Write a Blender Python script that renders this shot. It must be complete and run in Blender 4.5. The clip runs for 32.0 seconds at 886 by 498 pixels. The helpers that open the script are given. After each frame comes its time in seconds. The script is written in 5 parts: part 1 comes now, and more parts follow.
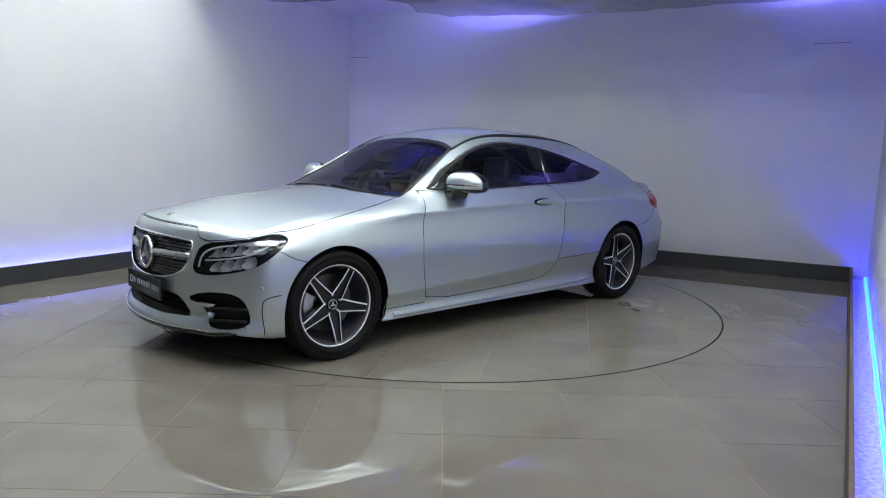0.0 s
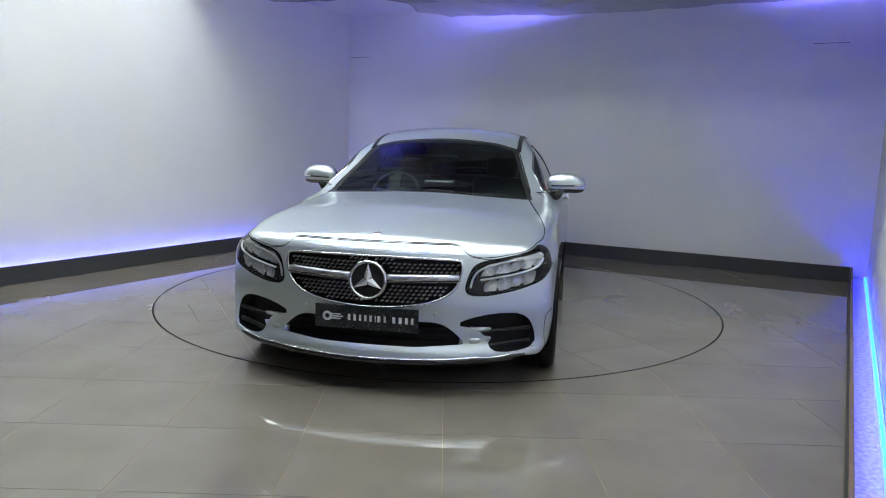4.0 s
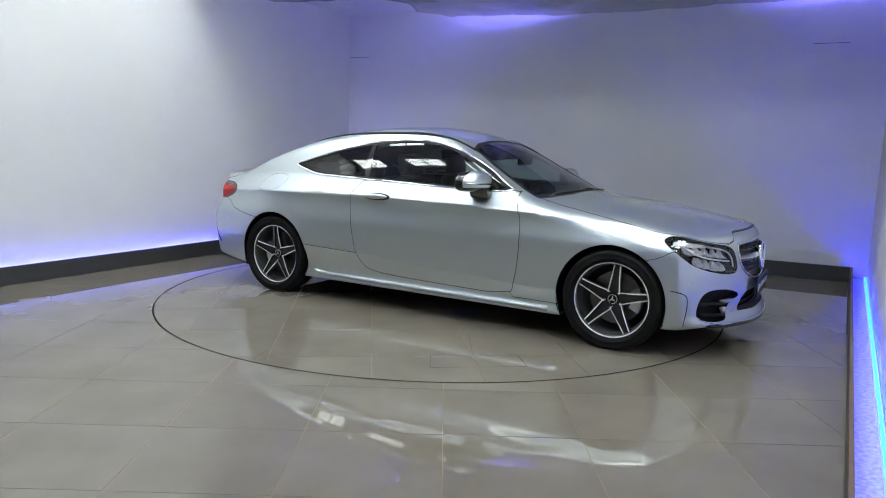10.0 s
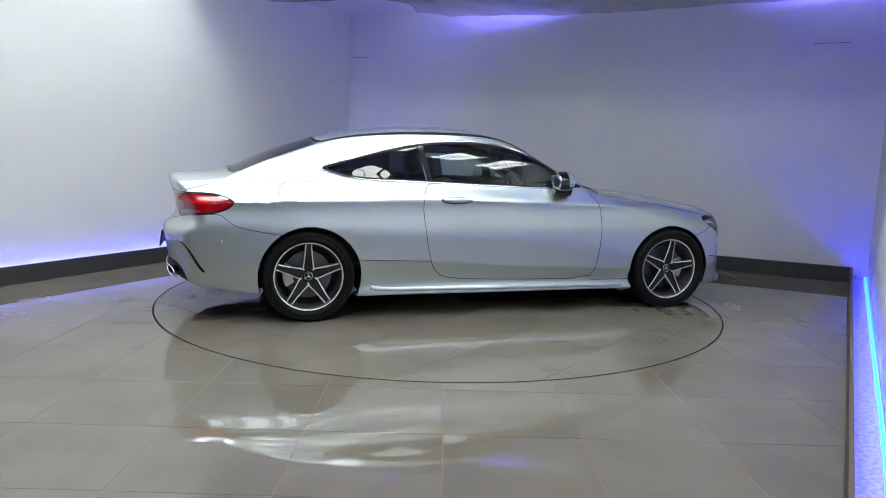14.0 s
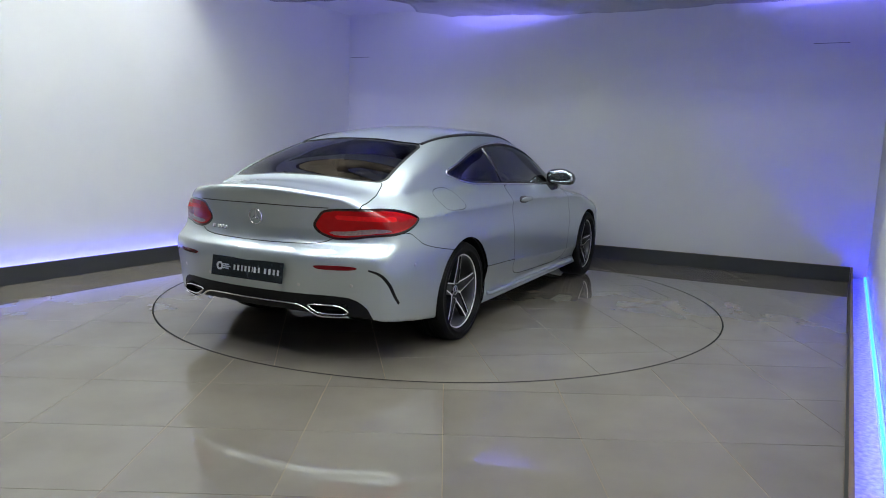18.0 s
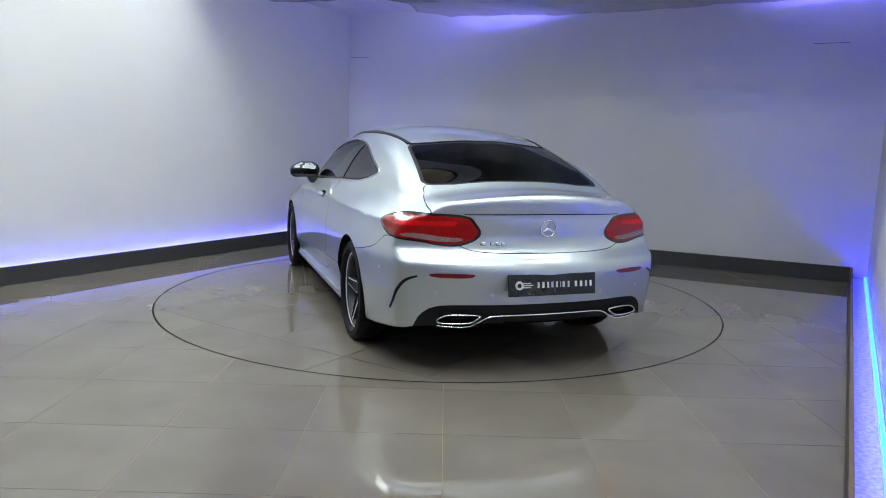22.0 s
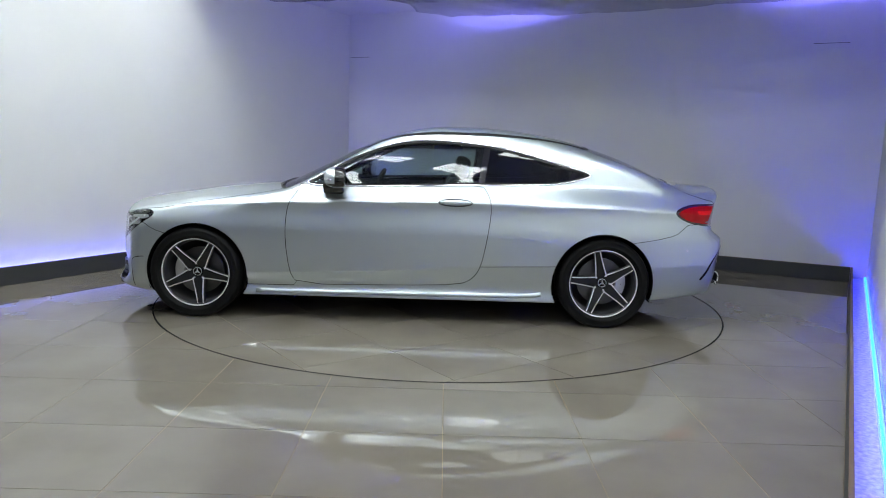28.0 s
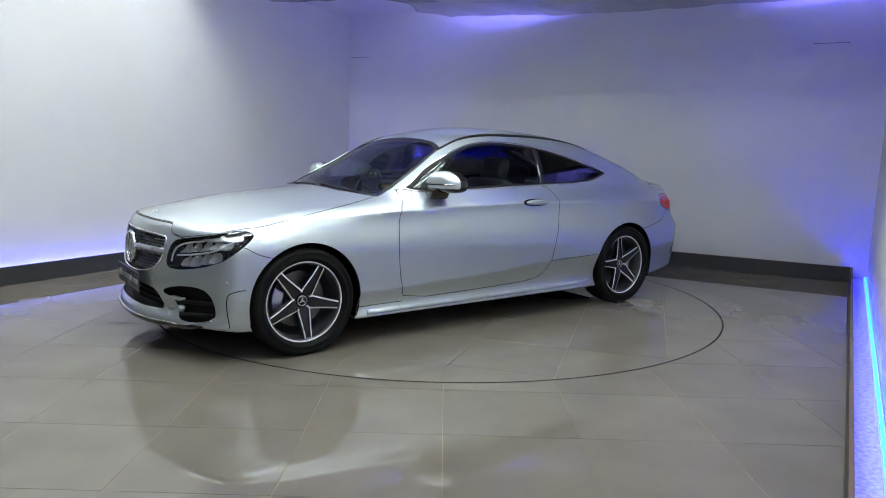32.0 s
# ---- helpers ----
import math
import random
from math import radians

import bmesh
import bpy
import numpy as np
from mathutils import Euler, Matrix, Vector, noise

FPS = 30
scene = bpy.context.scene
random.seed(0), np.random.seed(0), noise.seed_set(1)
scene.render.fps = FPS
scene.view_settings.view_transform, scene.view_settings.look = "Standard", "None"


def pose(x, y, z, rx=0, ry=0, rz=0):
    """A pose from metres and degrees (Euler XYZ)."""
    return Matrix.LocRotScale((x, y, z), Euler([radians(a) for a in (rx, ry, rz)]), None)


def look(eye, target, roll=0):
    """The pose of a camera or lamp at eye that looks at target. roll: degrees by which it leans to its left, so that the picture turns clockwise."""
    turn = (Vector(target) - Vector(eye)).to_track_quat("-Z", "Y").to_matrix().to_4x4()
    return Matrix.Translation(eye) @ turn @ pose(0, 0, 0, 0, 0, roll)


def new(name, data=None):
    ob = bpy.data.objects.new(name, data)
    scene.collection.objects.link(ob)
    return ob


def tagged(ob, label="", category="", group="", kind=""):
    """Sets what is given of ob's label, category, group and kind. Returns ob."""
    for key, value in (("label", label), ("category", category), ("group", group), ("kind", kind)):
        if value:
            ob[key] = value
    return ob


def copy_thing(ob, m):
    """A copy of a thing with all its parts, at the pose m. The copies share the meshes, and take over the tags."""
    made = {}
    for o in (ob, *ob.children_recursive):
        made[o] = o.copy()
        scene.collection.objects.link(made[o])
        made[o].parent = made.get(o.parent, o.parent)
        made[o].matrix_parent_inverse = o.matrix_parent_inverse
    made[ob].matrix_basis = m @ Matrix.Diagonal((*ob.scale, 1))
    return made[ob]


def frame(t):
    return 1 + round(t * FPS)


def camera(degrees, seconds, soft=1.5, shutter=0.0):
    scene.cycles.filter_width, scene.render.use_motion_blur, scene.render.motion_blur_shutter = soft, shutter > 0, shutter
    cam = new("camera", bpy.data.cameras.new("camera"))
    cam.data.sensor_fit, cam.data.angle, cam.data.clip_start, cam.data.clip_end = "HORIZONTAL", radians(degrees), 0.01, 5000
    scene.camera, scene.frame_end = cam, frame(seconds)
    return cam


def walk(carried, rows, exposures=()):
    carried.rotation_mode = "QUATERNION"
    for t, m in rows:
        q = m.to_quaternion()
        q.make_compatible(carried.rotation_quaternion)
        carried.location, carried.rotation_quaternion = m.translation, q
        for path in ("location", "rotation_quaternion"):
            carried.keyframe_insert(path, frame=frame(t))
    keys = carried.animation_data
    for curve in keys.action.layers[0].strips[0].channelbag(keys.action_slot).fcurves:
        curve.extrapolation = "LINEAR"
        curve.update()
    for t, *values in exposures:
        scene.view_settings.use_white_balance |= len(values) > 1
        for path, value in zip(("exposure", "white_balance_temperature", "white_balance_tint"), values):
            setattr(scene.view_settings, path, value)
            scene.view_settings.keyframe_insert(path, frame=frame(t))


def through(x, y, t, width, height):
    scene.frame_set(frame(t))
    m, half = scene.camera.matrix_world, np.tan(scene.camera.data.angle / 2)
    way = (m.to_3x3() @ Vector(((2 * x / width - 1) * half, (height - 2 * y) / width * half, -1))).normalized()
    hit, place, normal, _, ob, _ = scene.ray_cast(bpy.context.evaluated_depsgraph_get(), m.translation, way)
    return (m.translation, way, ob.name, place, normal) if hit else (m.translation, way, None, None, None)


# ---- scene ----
cam = camera(65.23, 32.0, soft=1.0)
EYE = look((0.0, 0.0, 1.218), (0.0, 10.0 * math.cos(radians(8.30)), 1.218 - 10.0 * math.sin(radians(8.30))), 1.66)
walk(cam, [(0.0, EYE), (32.0, EYE)], exposures=((0.0, 0.0), (32.0, 0.0)))

# ---------------------------------------------------------------- plan
TABLE_C = Vector((-0.023, 5.723, 0.0))      # centre of the turntable
TABLE_R = 2.227
CAR_OFF = (0.272, 0.117)                    # middle of the wheelbase on the table
CEIL = 3.50                                 # hall ceiling
BAY = 2.95                                  # lowered ceiling over the far half of the bay
BAY_EDGE = -0.09                            # its front edge, along A_DIR from the table's centre
GAP_R = 0.152
GAP = 0.12                                  # light trough between board and wall
BOARD_H = 0.15
U_L, N_L, P_L = Vector((0.494, 0.8695)), Vector((-0.8695, 0.494)), Vector((-2.94, 6.65))
U_B, N_B, P_B = Vector((0.8957, -0.4448)), Vector((0.4448, 0.8957)), Vector((2.61, 7.59))
U_R, N_R, P_R = Vector((0.502, 0.865)), Vector((0.865, -0.502)), Vector((2.13, 3.48))
A_DIR, B_DIR = Vector((0.498, 0.867)), Vector((0.867, -0.498))   # towards the back wall, towards the bare wall


def cross2(p, u, q, v):
    den = u.x * v.y - u.y * v.x
    s = ((q.x - p.x) * v.y - (q.y - p.y) * v.x) / den
    return p + u * s


def turn(t):
    """Turn of the table in degrees at t seconds: it starts from rest, runs even and stops."""
    def ramp(a, b):
        u = min(max((t - a) / (b - a), 0.0), 1.0)
        return (b - a) * u * u / 2 + max(t - b, 0.0)
    return 222.70 + 11.691 * (ramp(0.01, 1.736) - ramp(30.371, 31.932))


# ---------------------------------------------------------------- light
world = bpy.data.worlds.new("world")
scene.world = world
world.use_nodes = True
world.node_tree.nodes["Background"].inputs[0].default_value = (0.05, 0.05, 0.055, 1)
world.node_tree.nodes["Background"].inputs[1].default_value = 0.3

# ---------------------------------------------------------------- materials
def material(name):
    m = bpy.data.materials.new(name)
    m.use_nodes = True
    return m, m.node_tree.nodes, m.node_tree.links, m.node_tree.nodes["Principled BSDF"]


def simple(name, colour, rough=0.5, metal=0.0, coat=0.0, spec=0.5, vary=0.06, scale=30.0, bump=0.0, emit=None, power=0.0):
    m, n, l, b = material(name)
    b.inputs["Roughness"].default_value = rough
    b.inputs["Metallic"].default_value = metal
    b.inputs["Coat Weight"].default_value = coat
    b.inputs["Coat Roughness"].default_value = 0.03
    b.inputs["Specular IOR Level"].default_value = spec
    tc = n.new("ShaderNodeTexCoord")
    if vary > 0:
        tex = n.new("ShaderNodeTexNoise")
        tex.inputs["Scale"].default_value = scale
        tex.inputs["Detail"].default_value = 5
        l.new(tc.outputs["Object"], tex.inputs["Vector"])
        mix = n.new("ShaderNodeMix")
        mix.data_type = "RGBA"
        mix.inputs[6].default_value = (*[c * (1 - vary) for c in colour], 1)
        mix.inputs[7].default_value = (*[min(1, c * (1 + vary)) for c in colour], 1)
        l.new(tex.outputs["Fac"], mix.inputs[0])
        l.new(mix.outputs[2], b.inputs["Base Color"])
        rr = n.new("ShaderNodeMapRange")
        rr.inputs["To Min"].default_value = max(0.0, rough - vary * 0.5)
        rr.inputs["To Max"].default_value = min(1.0, rough + vary * 0.5)
        l.new(tex.outputs["Fac"], rr.inputs["Value"])
        l.new(rr.outputs[0], b.inputs["Roughness"])
        if bump > 0:
            bp = n.new("ShaderNodeBump")
            bp.inputs["Strength"].default_value = bump
            bp.inputs["Distance"].default_value = 0.002
            l.new(tex.outputs["Fac"], bp.inputs["Height"])
            l.new(bp.outputs[0], b.inputs["Normal"])
    else:
        b.inputs["Base Color"].default_value = (*colour, 1)
    if emit:
        b.inputs["Emission Color"].default_value = (*emit, 1)
        b.inputs["Emission Strength"].default_value = power
    return m


def floor_tile_material():
    """Polished grey porcelain with a faint cloudy print, each tile a little different."""
    m, n, l, b = material("polished_tile")
    geo = n.new("ShaderNodeNewGeometry")
    info = n.new("ShaderNodeObjectInfo")
    n1 = n.new("ShaderNodeTexNoise")
    n1.inputs["Scale"].default_value, n1.inputs["Detail"].default_value = 2.2, 6
    l.new(geo.outputs["Position"], n1.inputs["Vector"])
    ramp = n.new("ShaderNodeValToRGB")
    ramp.color_ramp.elements[0].position, ramp.color_ramp.elements[0].color = 0.3, (0.178, 0.157, 0.128, 1)
    ramp.color_ramp.elements[1].position, ramp.color_ramp.elements[1].color = 0.7, (0.216, 0.192, 0.158, 1)
    l.new(n1.outputs["Fac"], ramp.inputs["Fac"])
    hsv = n.new("ShaderNodeHueSaturation")
    l.new(ramp.outputs["Color"], hsv.inputs["Color"])
    mr = n.new("ShaderNodeMapRange")
    mr.inputs["To Min"].default_value, mr.inputs["To Max"].default_value = 0.96, 1.04
    l.new(info.outputs["Random"], mr.inputs["Value"])
    l.new(mr.outputs[0], hsv.inputs["Value"])
    l.new(hsv.outputs[0], b.inputs["Base Color"])
    r = n.new("ShaderNodeMapRange")
    r.inputs["To Min"].default_value, r.inputs["To Max"].default_value = 0.010, 0.014
    l.new(n1.outputs["Fac"], r.inputs["Value"])
    l.new(r.outputs[0], b.inputs["Roughness"])
    b.inputs["IOR"].default_value = 1.58
    bp = n.new("ShaderNodeBump")
    bp.inputs["Strength"].default_value, bp.inputs["Distance"].default_value = 0.002, 0.001
    l.new(n1.outputs["Fac"], bp.inputs["Height"])
    l.new(bp.outputs[0], b.inputs["Normal"])
    return m


def wall_material():
    m, n, l, b = material("white_wall_paint")
    geo = n.new("ShaderNodeNewGeometry")
    n1 = n.new("ShaderNodeTexNoise")
    n1.inputs["Scale"].default_value, n1.inputs["Detail"].default_value = 0.9, 6
    n2 = n.new("ShaderNodeTexNoise")
    n2.inputs["Scale"].default_value = 220
    l.new(geo.outputs["Position"], n1.inputs["Vector"])
    l.new(geo.outputs["Position"], n2.inputs["Vector"])
    ramp = n.new("ShaderNodeValToRGB")
    ramp.color_ramp.elements[0].position, ramp.color_ramp.elements[0].color = 0.3, (0.74, 0.74, 0.74, 1)
    ramp.color_ramp.elements[1].position, ramp.color_ramp.elements[1].color = 0.7, (0.80, 0.80, 0.80, 1)
    l.new(n1.outputs["Fac"], ramp.inputs["Fac"])
    l.new(ramp.outputs["Color"], b.inputs["Base Color"])
    b.inputs["Roughness"].default_value = 0.55
    bp = n.new("ShaderNodeBump")
    bp.inputs["Strength"].default_value, bp.inputs["Distance"].default_value = 0.08, 0.001
    l.new(n2.outputs["Fac"], bp.inputs["Height"])
    l.new(bp.outputs[0], b.inputs["Normal"])
    return m


M_TILE = floor_tile_material()
M_WALL = wall_material()
M_GROUT = simple("tile_grout", (0.26, 0.185, 0.105), 0.85, vary=0.6, scale=1.3)
M_BLACKGAP = simple("black_gap", (0.004, 0.004, 0.004), 0.9, spec=0.05, vary=0.1)
M_DARKGROUT = simple("dark_joint", (0.055, 0.048, 0.038), 0.9, vary=0.2, scale=9)
M_BOARD = simple("dark_grey_board", (0.045, 0.047, 0.05), 0.5, vary=0.15, scale=12)
M_BOARDEDGE = simple("raw_board_edge", (0.16, 0.11, 0.075), 0.8, vary=0.25, scale=40)
M_TROUGH = simple("rough_screed", (0.66, 0.62, 0.60), 0.9, vary=0.8, scale=45, bump=1.0)
M_CEIL = simple("ceiling_white", (0.72, 0.72, 0.73), 0.7, vary=0.05, scale=4)
M_PANEL = simple("lamp_diffuser", (0.9, 0.9, 0.9), 0.6, vary=0, emit=(0.92, 1.0, 0.98), power=16.5)
M_TIMBER = simple("raw_timber", (0.13, 0.095, 0.065), 0.75, vary=0.35, scale=14, bump=0.2)
# Grey for the unseen walls, toned down to dim bounced light.
M_UNSEENGREY = simple("unseen_wall_grey", (0.36, 0.36, 0.36), 0.7, vary=0.1, scale=2)
M_PANELFRAME = simple("white_metal_frame", (0.75, 0.75, 0.75), 0.4, vary=0.03)
M_LED = simple("blue_led_strip", (0.2, 0.3, 0.8), 0.5, vary=0, emit=(0.11, 0.12, 1.0), power=92.0)
M_LED2 = simple("bright_blue_led_strip", (0.2, 0.3, 0.8), 0.5, vary=0, emit=(0.004, 0.008, 1.0), power=52.0)
M_BLUEFILL = simple("added_blue_fill", (0.2, 0.3, 0.8), 0.5, vary=0, emit=(0.20, 0.19, 1.0), power=21.0)
M_LEDCORE = simple("blue_led_chip", (0.2, 0.6, 0.8), 0.5, vary=0, emit=(0.01, 0.30, 1.0), power=3.2)
M_FOIL = simple("shiny_foil_sheet", (0.46, 0.47, 0.50), 0.20, metal=1.0, vary=0.25, scale=3, bump=0.3)


# ---------------------------------------------------------------- mesh helpers
def mesh_from(name, verts, faces, mat, smooth=False):
    me = bpy.data.meshes.new(name)
    me.from_pydata([tuple(map(float, v)) for v in verts], [], [tuple(map(int, f)) for f in faces])
    if mat is not None:
        me.materials.append(mat)
    if smooth:
        me.polygons.foreach_set("use_smooth", [True] * len(me.polygons))
    me.update()
    return me


def bm_mesh(name, bm, mat, smooth=False):
    me = bpy.data.meshes.new(name)
    bmesh.ops.recalc_face_normals(bm, faces=bm.faces[:])
    bm.to_mesh(me)
    bm.free()
    if mat is not None:
        me.materials.append(mat)
    if smooth:
        me.polygons.foreach_set("use_smooth", [True] * len(me.polygons))
    return me


def part(name, data, mat, parent, label="", smooth=False):
    """Links a bmesh or a mesh as one object under a thing or under a part."""
    me = bm_mesh(name, data, mat, smooth) if isinstance(data, bmesh.types.BMesh) else data
    ob = new(name, me)
    ob.parent = parent
    if label:
        tagged(ob, label)
    return ob


def box_bm(bm, x0, x1, y0, y1, z0, z1, m=None, bevel=0.0):
    vs = [bm.verts.new(p) for p in ((x0, y0, z0), (x1, y0, z0), (x1, y1, z0), (x0, y1, z0), (x0, y0, z1), (x1, y0, z1), (x1, y1, z1), (x0, y1, z1))]
    fs = [bm.faces.new([vs[i] for i in f]) for f in ((3, 2, 1, 0), (4, 5, 6, 7), (0, 1, 5, 4), (1, 2, 6, 5), (2, 3, 7, 6), (3, 0, 4, 7))]
    if bevel > 0:
        es = list({e for f in fs for e in f.edges})
        out = bmesh.ops.bevel(bm, geom=es, offset=bevel, segments=2, affect="EDGES", profile=0.5)
        vs = list({v for f in out["faces"] for v in f.verts} | {v for v in vs if v.is_valid})
    if m is not None:
        for v in vs:
            v.co = m @ v.co
    return vs


def prism(poly, z0, z1):
    """A bmesh prism over a plan polygon (counter-clockwise)."""
    bm = bmesh.new()
    lo = [bm.verts.new((p[0], p[1], z0)) for p in poly]
    hi = [bm.verts.new((p[0], p[1], z1)) for p in poly]
    bm.faces.new(lo[::-1])
    bm.faces.new(hi)
    for i in range(len(poly)):
        j = (i + 1) % len(poly)
        bm.faces.new((lo[i], lo[j], hi[j], hi[i]))
    return bm


def strip_between(p, q, n, d0, d1, z0, z1):
    """A straight bar from p to q in plan, from d0 to d1 along the outward normal n."""
    return prism([p + n * d0, q + n * d0, q + n * d1, p + n * d1], z0, z1)


# ---------------------------------------------------------------- room shell
LB = cross2(P_L, U_L, P_B, U_B)                 # far corner of the boards
BR = cross2(P_B, U_B, P_R, U_R)                 # other far corner
FRONT = Vector((TABLE_C.x, TABLE_C.y)) + A_DIR * -8.5
FL = cross2(P_L, U_L, FRONT, B_DIR)
FR = cross2(P_R, U_R, FRONT, B_DIR)
wLB = cross2(P_L + N_L * GAP, U_L, P_B + N_B * GAP, U_B)
wBR = cross2(P_B + N_B * GAP, U_B, P_R + N_R * GAP_R, U_R)
wFL = cross2(P_L + N_L * GAP, U_L, FRONT, B_DIR)
wFR = cross2(P_R + N_R * GAP_R, U_R, FRONT, B_DIR)
TH = 0.15


def structure(name, bm, mat, label, category):
    return tagged(new(name, bm_mesh(name, bm, mat)), label, category, kind="structure")


def wall(name, p, q, n, label):
    u = (q - p).normalized()
    return structure(name, strip_between(p - u * TH, q + u * TH, n, 0.0, TH, -0.02, CEIL), M_WALL, label, "wall")


wMID = wLB - U_L * 5.3
wall("wall_west", wMID + U_L * 0.152, wLB, N_L, "smooth white painted wall washed by blue light at its foot")
# Unseen front stretch, greyed to darken what the car's flank reflects.
wall_w = wall("wall_west_unseen", wFL, wMID - U_L * 0.002, N_L, "unseen grey wall added before the bay to darken reflections")
wall_w.data.materials[0] = M_UNSEENGREY
wall("wall_north", wLB + U_B * 0.151, wBR - U_B * 0.151, N_B, "white painted wall with bluish light from the corners")
wall("wall_east", wBR, wFR, N_R, "white painted wall close beside the blue light strip")
# Unseen closing wall, greyed to keep the hall dim.
wall_s = wall("wall_south", wFR + B_DIR * -0.151, wFL + B_DIR * 0.151, -A_DIR, "unseen wall closing the bay, greyed to dim the hall")
wall_s.data.materials[0] = M_UNSEENGREY
structure("ceiling", prism([wFL - B_DIR * .3, wFR + B_DIR * .3, wBR + A_DIR * .3 + B_DIR * .3, wLB + A_DIR * .3 - B_DIR * .3], CEIL, CEIL + 0.1), M_CEIL, "plain white ceiling with square light panels", "ceiling")
def across(a):
    """The ends of a line across the bay, a metres behind the table's centre."""
    p = Vector((TABLE_C.x, TABLE_C.y)) + A_DIR * a
    return cross2(P_L + N_L * GAP, U_L, p, B_DIR), cross2(P_R + N_R * GAP_R, U_R, p, B_DIR)


structure("ceiling_bay", prism([*across(BAY_EDGE + 0.045), wBR, wLB], BAY, CEIL - 0.002), M_CEIL, "lowered white ceiling over the far half of the display bay", "ceiling")
f0, f1 = across(BAY_EDGE), across(BAY_EDGE + 0.042)
structure("trim_fascia", prism([f0[0], f0[1], f1[1], f1[0]], BAY - 0.003, CEIL - 0.002), M_TIMBER, "raw brown timber fascia closing the lowered ceiling", "trim")


def board(name, p, q, n, label):
    ob = structure(name, strip_between(p, q, n, 0.0, 0.018, 0.0, BOARD_H), M_BOARD, label, "baseboard")
    part("board_cap", strip_between(p, q, n, 0.0, 0.018, BOARD_H + 0.0005, BOARD_H + 0.002), M_BOARDEDGE, ob, "raw brown board edge")
    return ob


board("baseboard_1", FL, LB, N_L, "dark grey upright board hiding a blue light strip")
board("baseboard_2", LB, BR - U_B * 0.002, N_B, "dark grey upright board along the wall")
board("baseboard_3", BR, FR, N_R, "dark grey upright board with worn brown edge")


def led(name, p, q, n, z, d, label, mat=None, wide=0.012):
    ob = tagged(new(name, bm_mesh(name, strip_between(p, q, n, d, d + wide, z, z + 0.010), mat or M_LED)), label, "light strip")
    return ob


led("light_strip", LB - U_L * 5.2, LB, N_L, 0.075, GAP - 0.035, "glowing blue light strip behind a dark board")
strip_r = led("light_strip", BR - U_R * 0.03, FR, N_R, 0.060, GAP_R - 0.034, "glowing blue light strip lying in the trough by the wall", M_LED2, 0.026)
core = strip_between(BR - U_R * 0.03, FR, N_R, GAP_R - 0.027, GAP_R - 0.015, 0.0705, 0.073)
part("led_tape", core, M_LEDCORE, strip_r, "cyan glowing tape face")
structure("trough_floor", strip_between(BR, FR, N_R, 0.019, GAP_R, -0.02, 0.045), M_TROUGH, "rough stained screed in the light trough", "floor")

# ---------------------------------------------------------------- floor and its tiles
TX, TY, TX0, TY0 = 0.595, 0.5625, 0.022, 2.265


def ring_pts(r, n=160):
    return [Vector((TABLE_C.x + r * math.cos(2 * math.pi * i / n), TABLE_C.y + r * math.sin(2 * math.pi * i / n))) for i in range(n)]


def floor_bm():
    """The screed under the tiles: one sheet with a round hole for the table."""
    bm = bmesh.new()
    n = 160
    inner = [bm.verts.new((p.x, p.y, -0.0018)) for p in ring_pts(TABLE_R + 0.007, n)]
    low = [bm.verts.new((p.x, p.y, -0.06)) for p in ring_pts(TABLE_R + 0.007, n)]
    outer = [bm.verts.new((p.x, p.y, -0.0018)) for p in ring_pts(14.0, n)]
    for i in range(n):
        j = (i + 1) % n
        bm.faces.new((inner[i], inner[j], outer[j], outer[i]))
        bm.faces.new((low[i], low[j], inner[j], inner[i]))
    bm.faces.new(low)
    return bm


floor = structure("floor", floor_bm(), M_GROUT, "polished grey porcelain tile floor with brown joints", "floor")


def clip_half(poly, p, n):
    """Keeps the part of a convex polygon on the side of p against n."""
    out = []
    for i, a in enumerate(poly):
        b = poly[(i + 1) % len(poly)]
        da, db = (a - p).dot(n), (b - p).dot(n)
        if da <= 0:
            out.append(a)
        if (da < 0 < db) or (db < 0 < da):
            out.append(a + (b - a) * (da / (da - db)))
    return out


def tile_mesh(poly, z0, z1, bev=0.0006, mat=None):
    """A flat tile with a small chamfer, from a plan polygon."""
    c = sum(poly, Vector((0, 0))) / len(poly)
    ins = [p + (c - p).normalized() * bev * 1.5 for p in poly]
    k = len(poly)
    verts = [(*p, z0) for p in poly] + [(*p, z1 - bev) for p in poly] + [(*p, z1) for p in ins]
    faces = [[2 * k + i for i in range(k)]]
    for i in range(k):
        j = (i + 1) % k
        faces += [(i, j, k + j, k + i), (k + i, k + j, 2 * k + j, 2 * k + i)]
    return mesh_from("tile", verts, faces, mat or M_TILE)


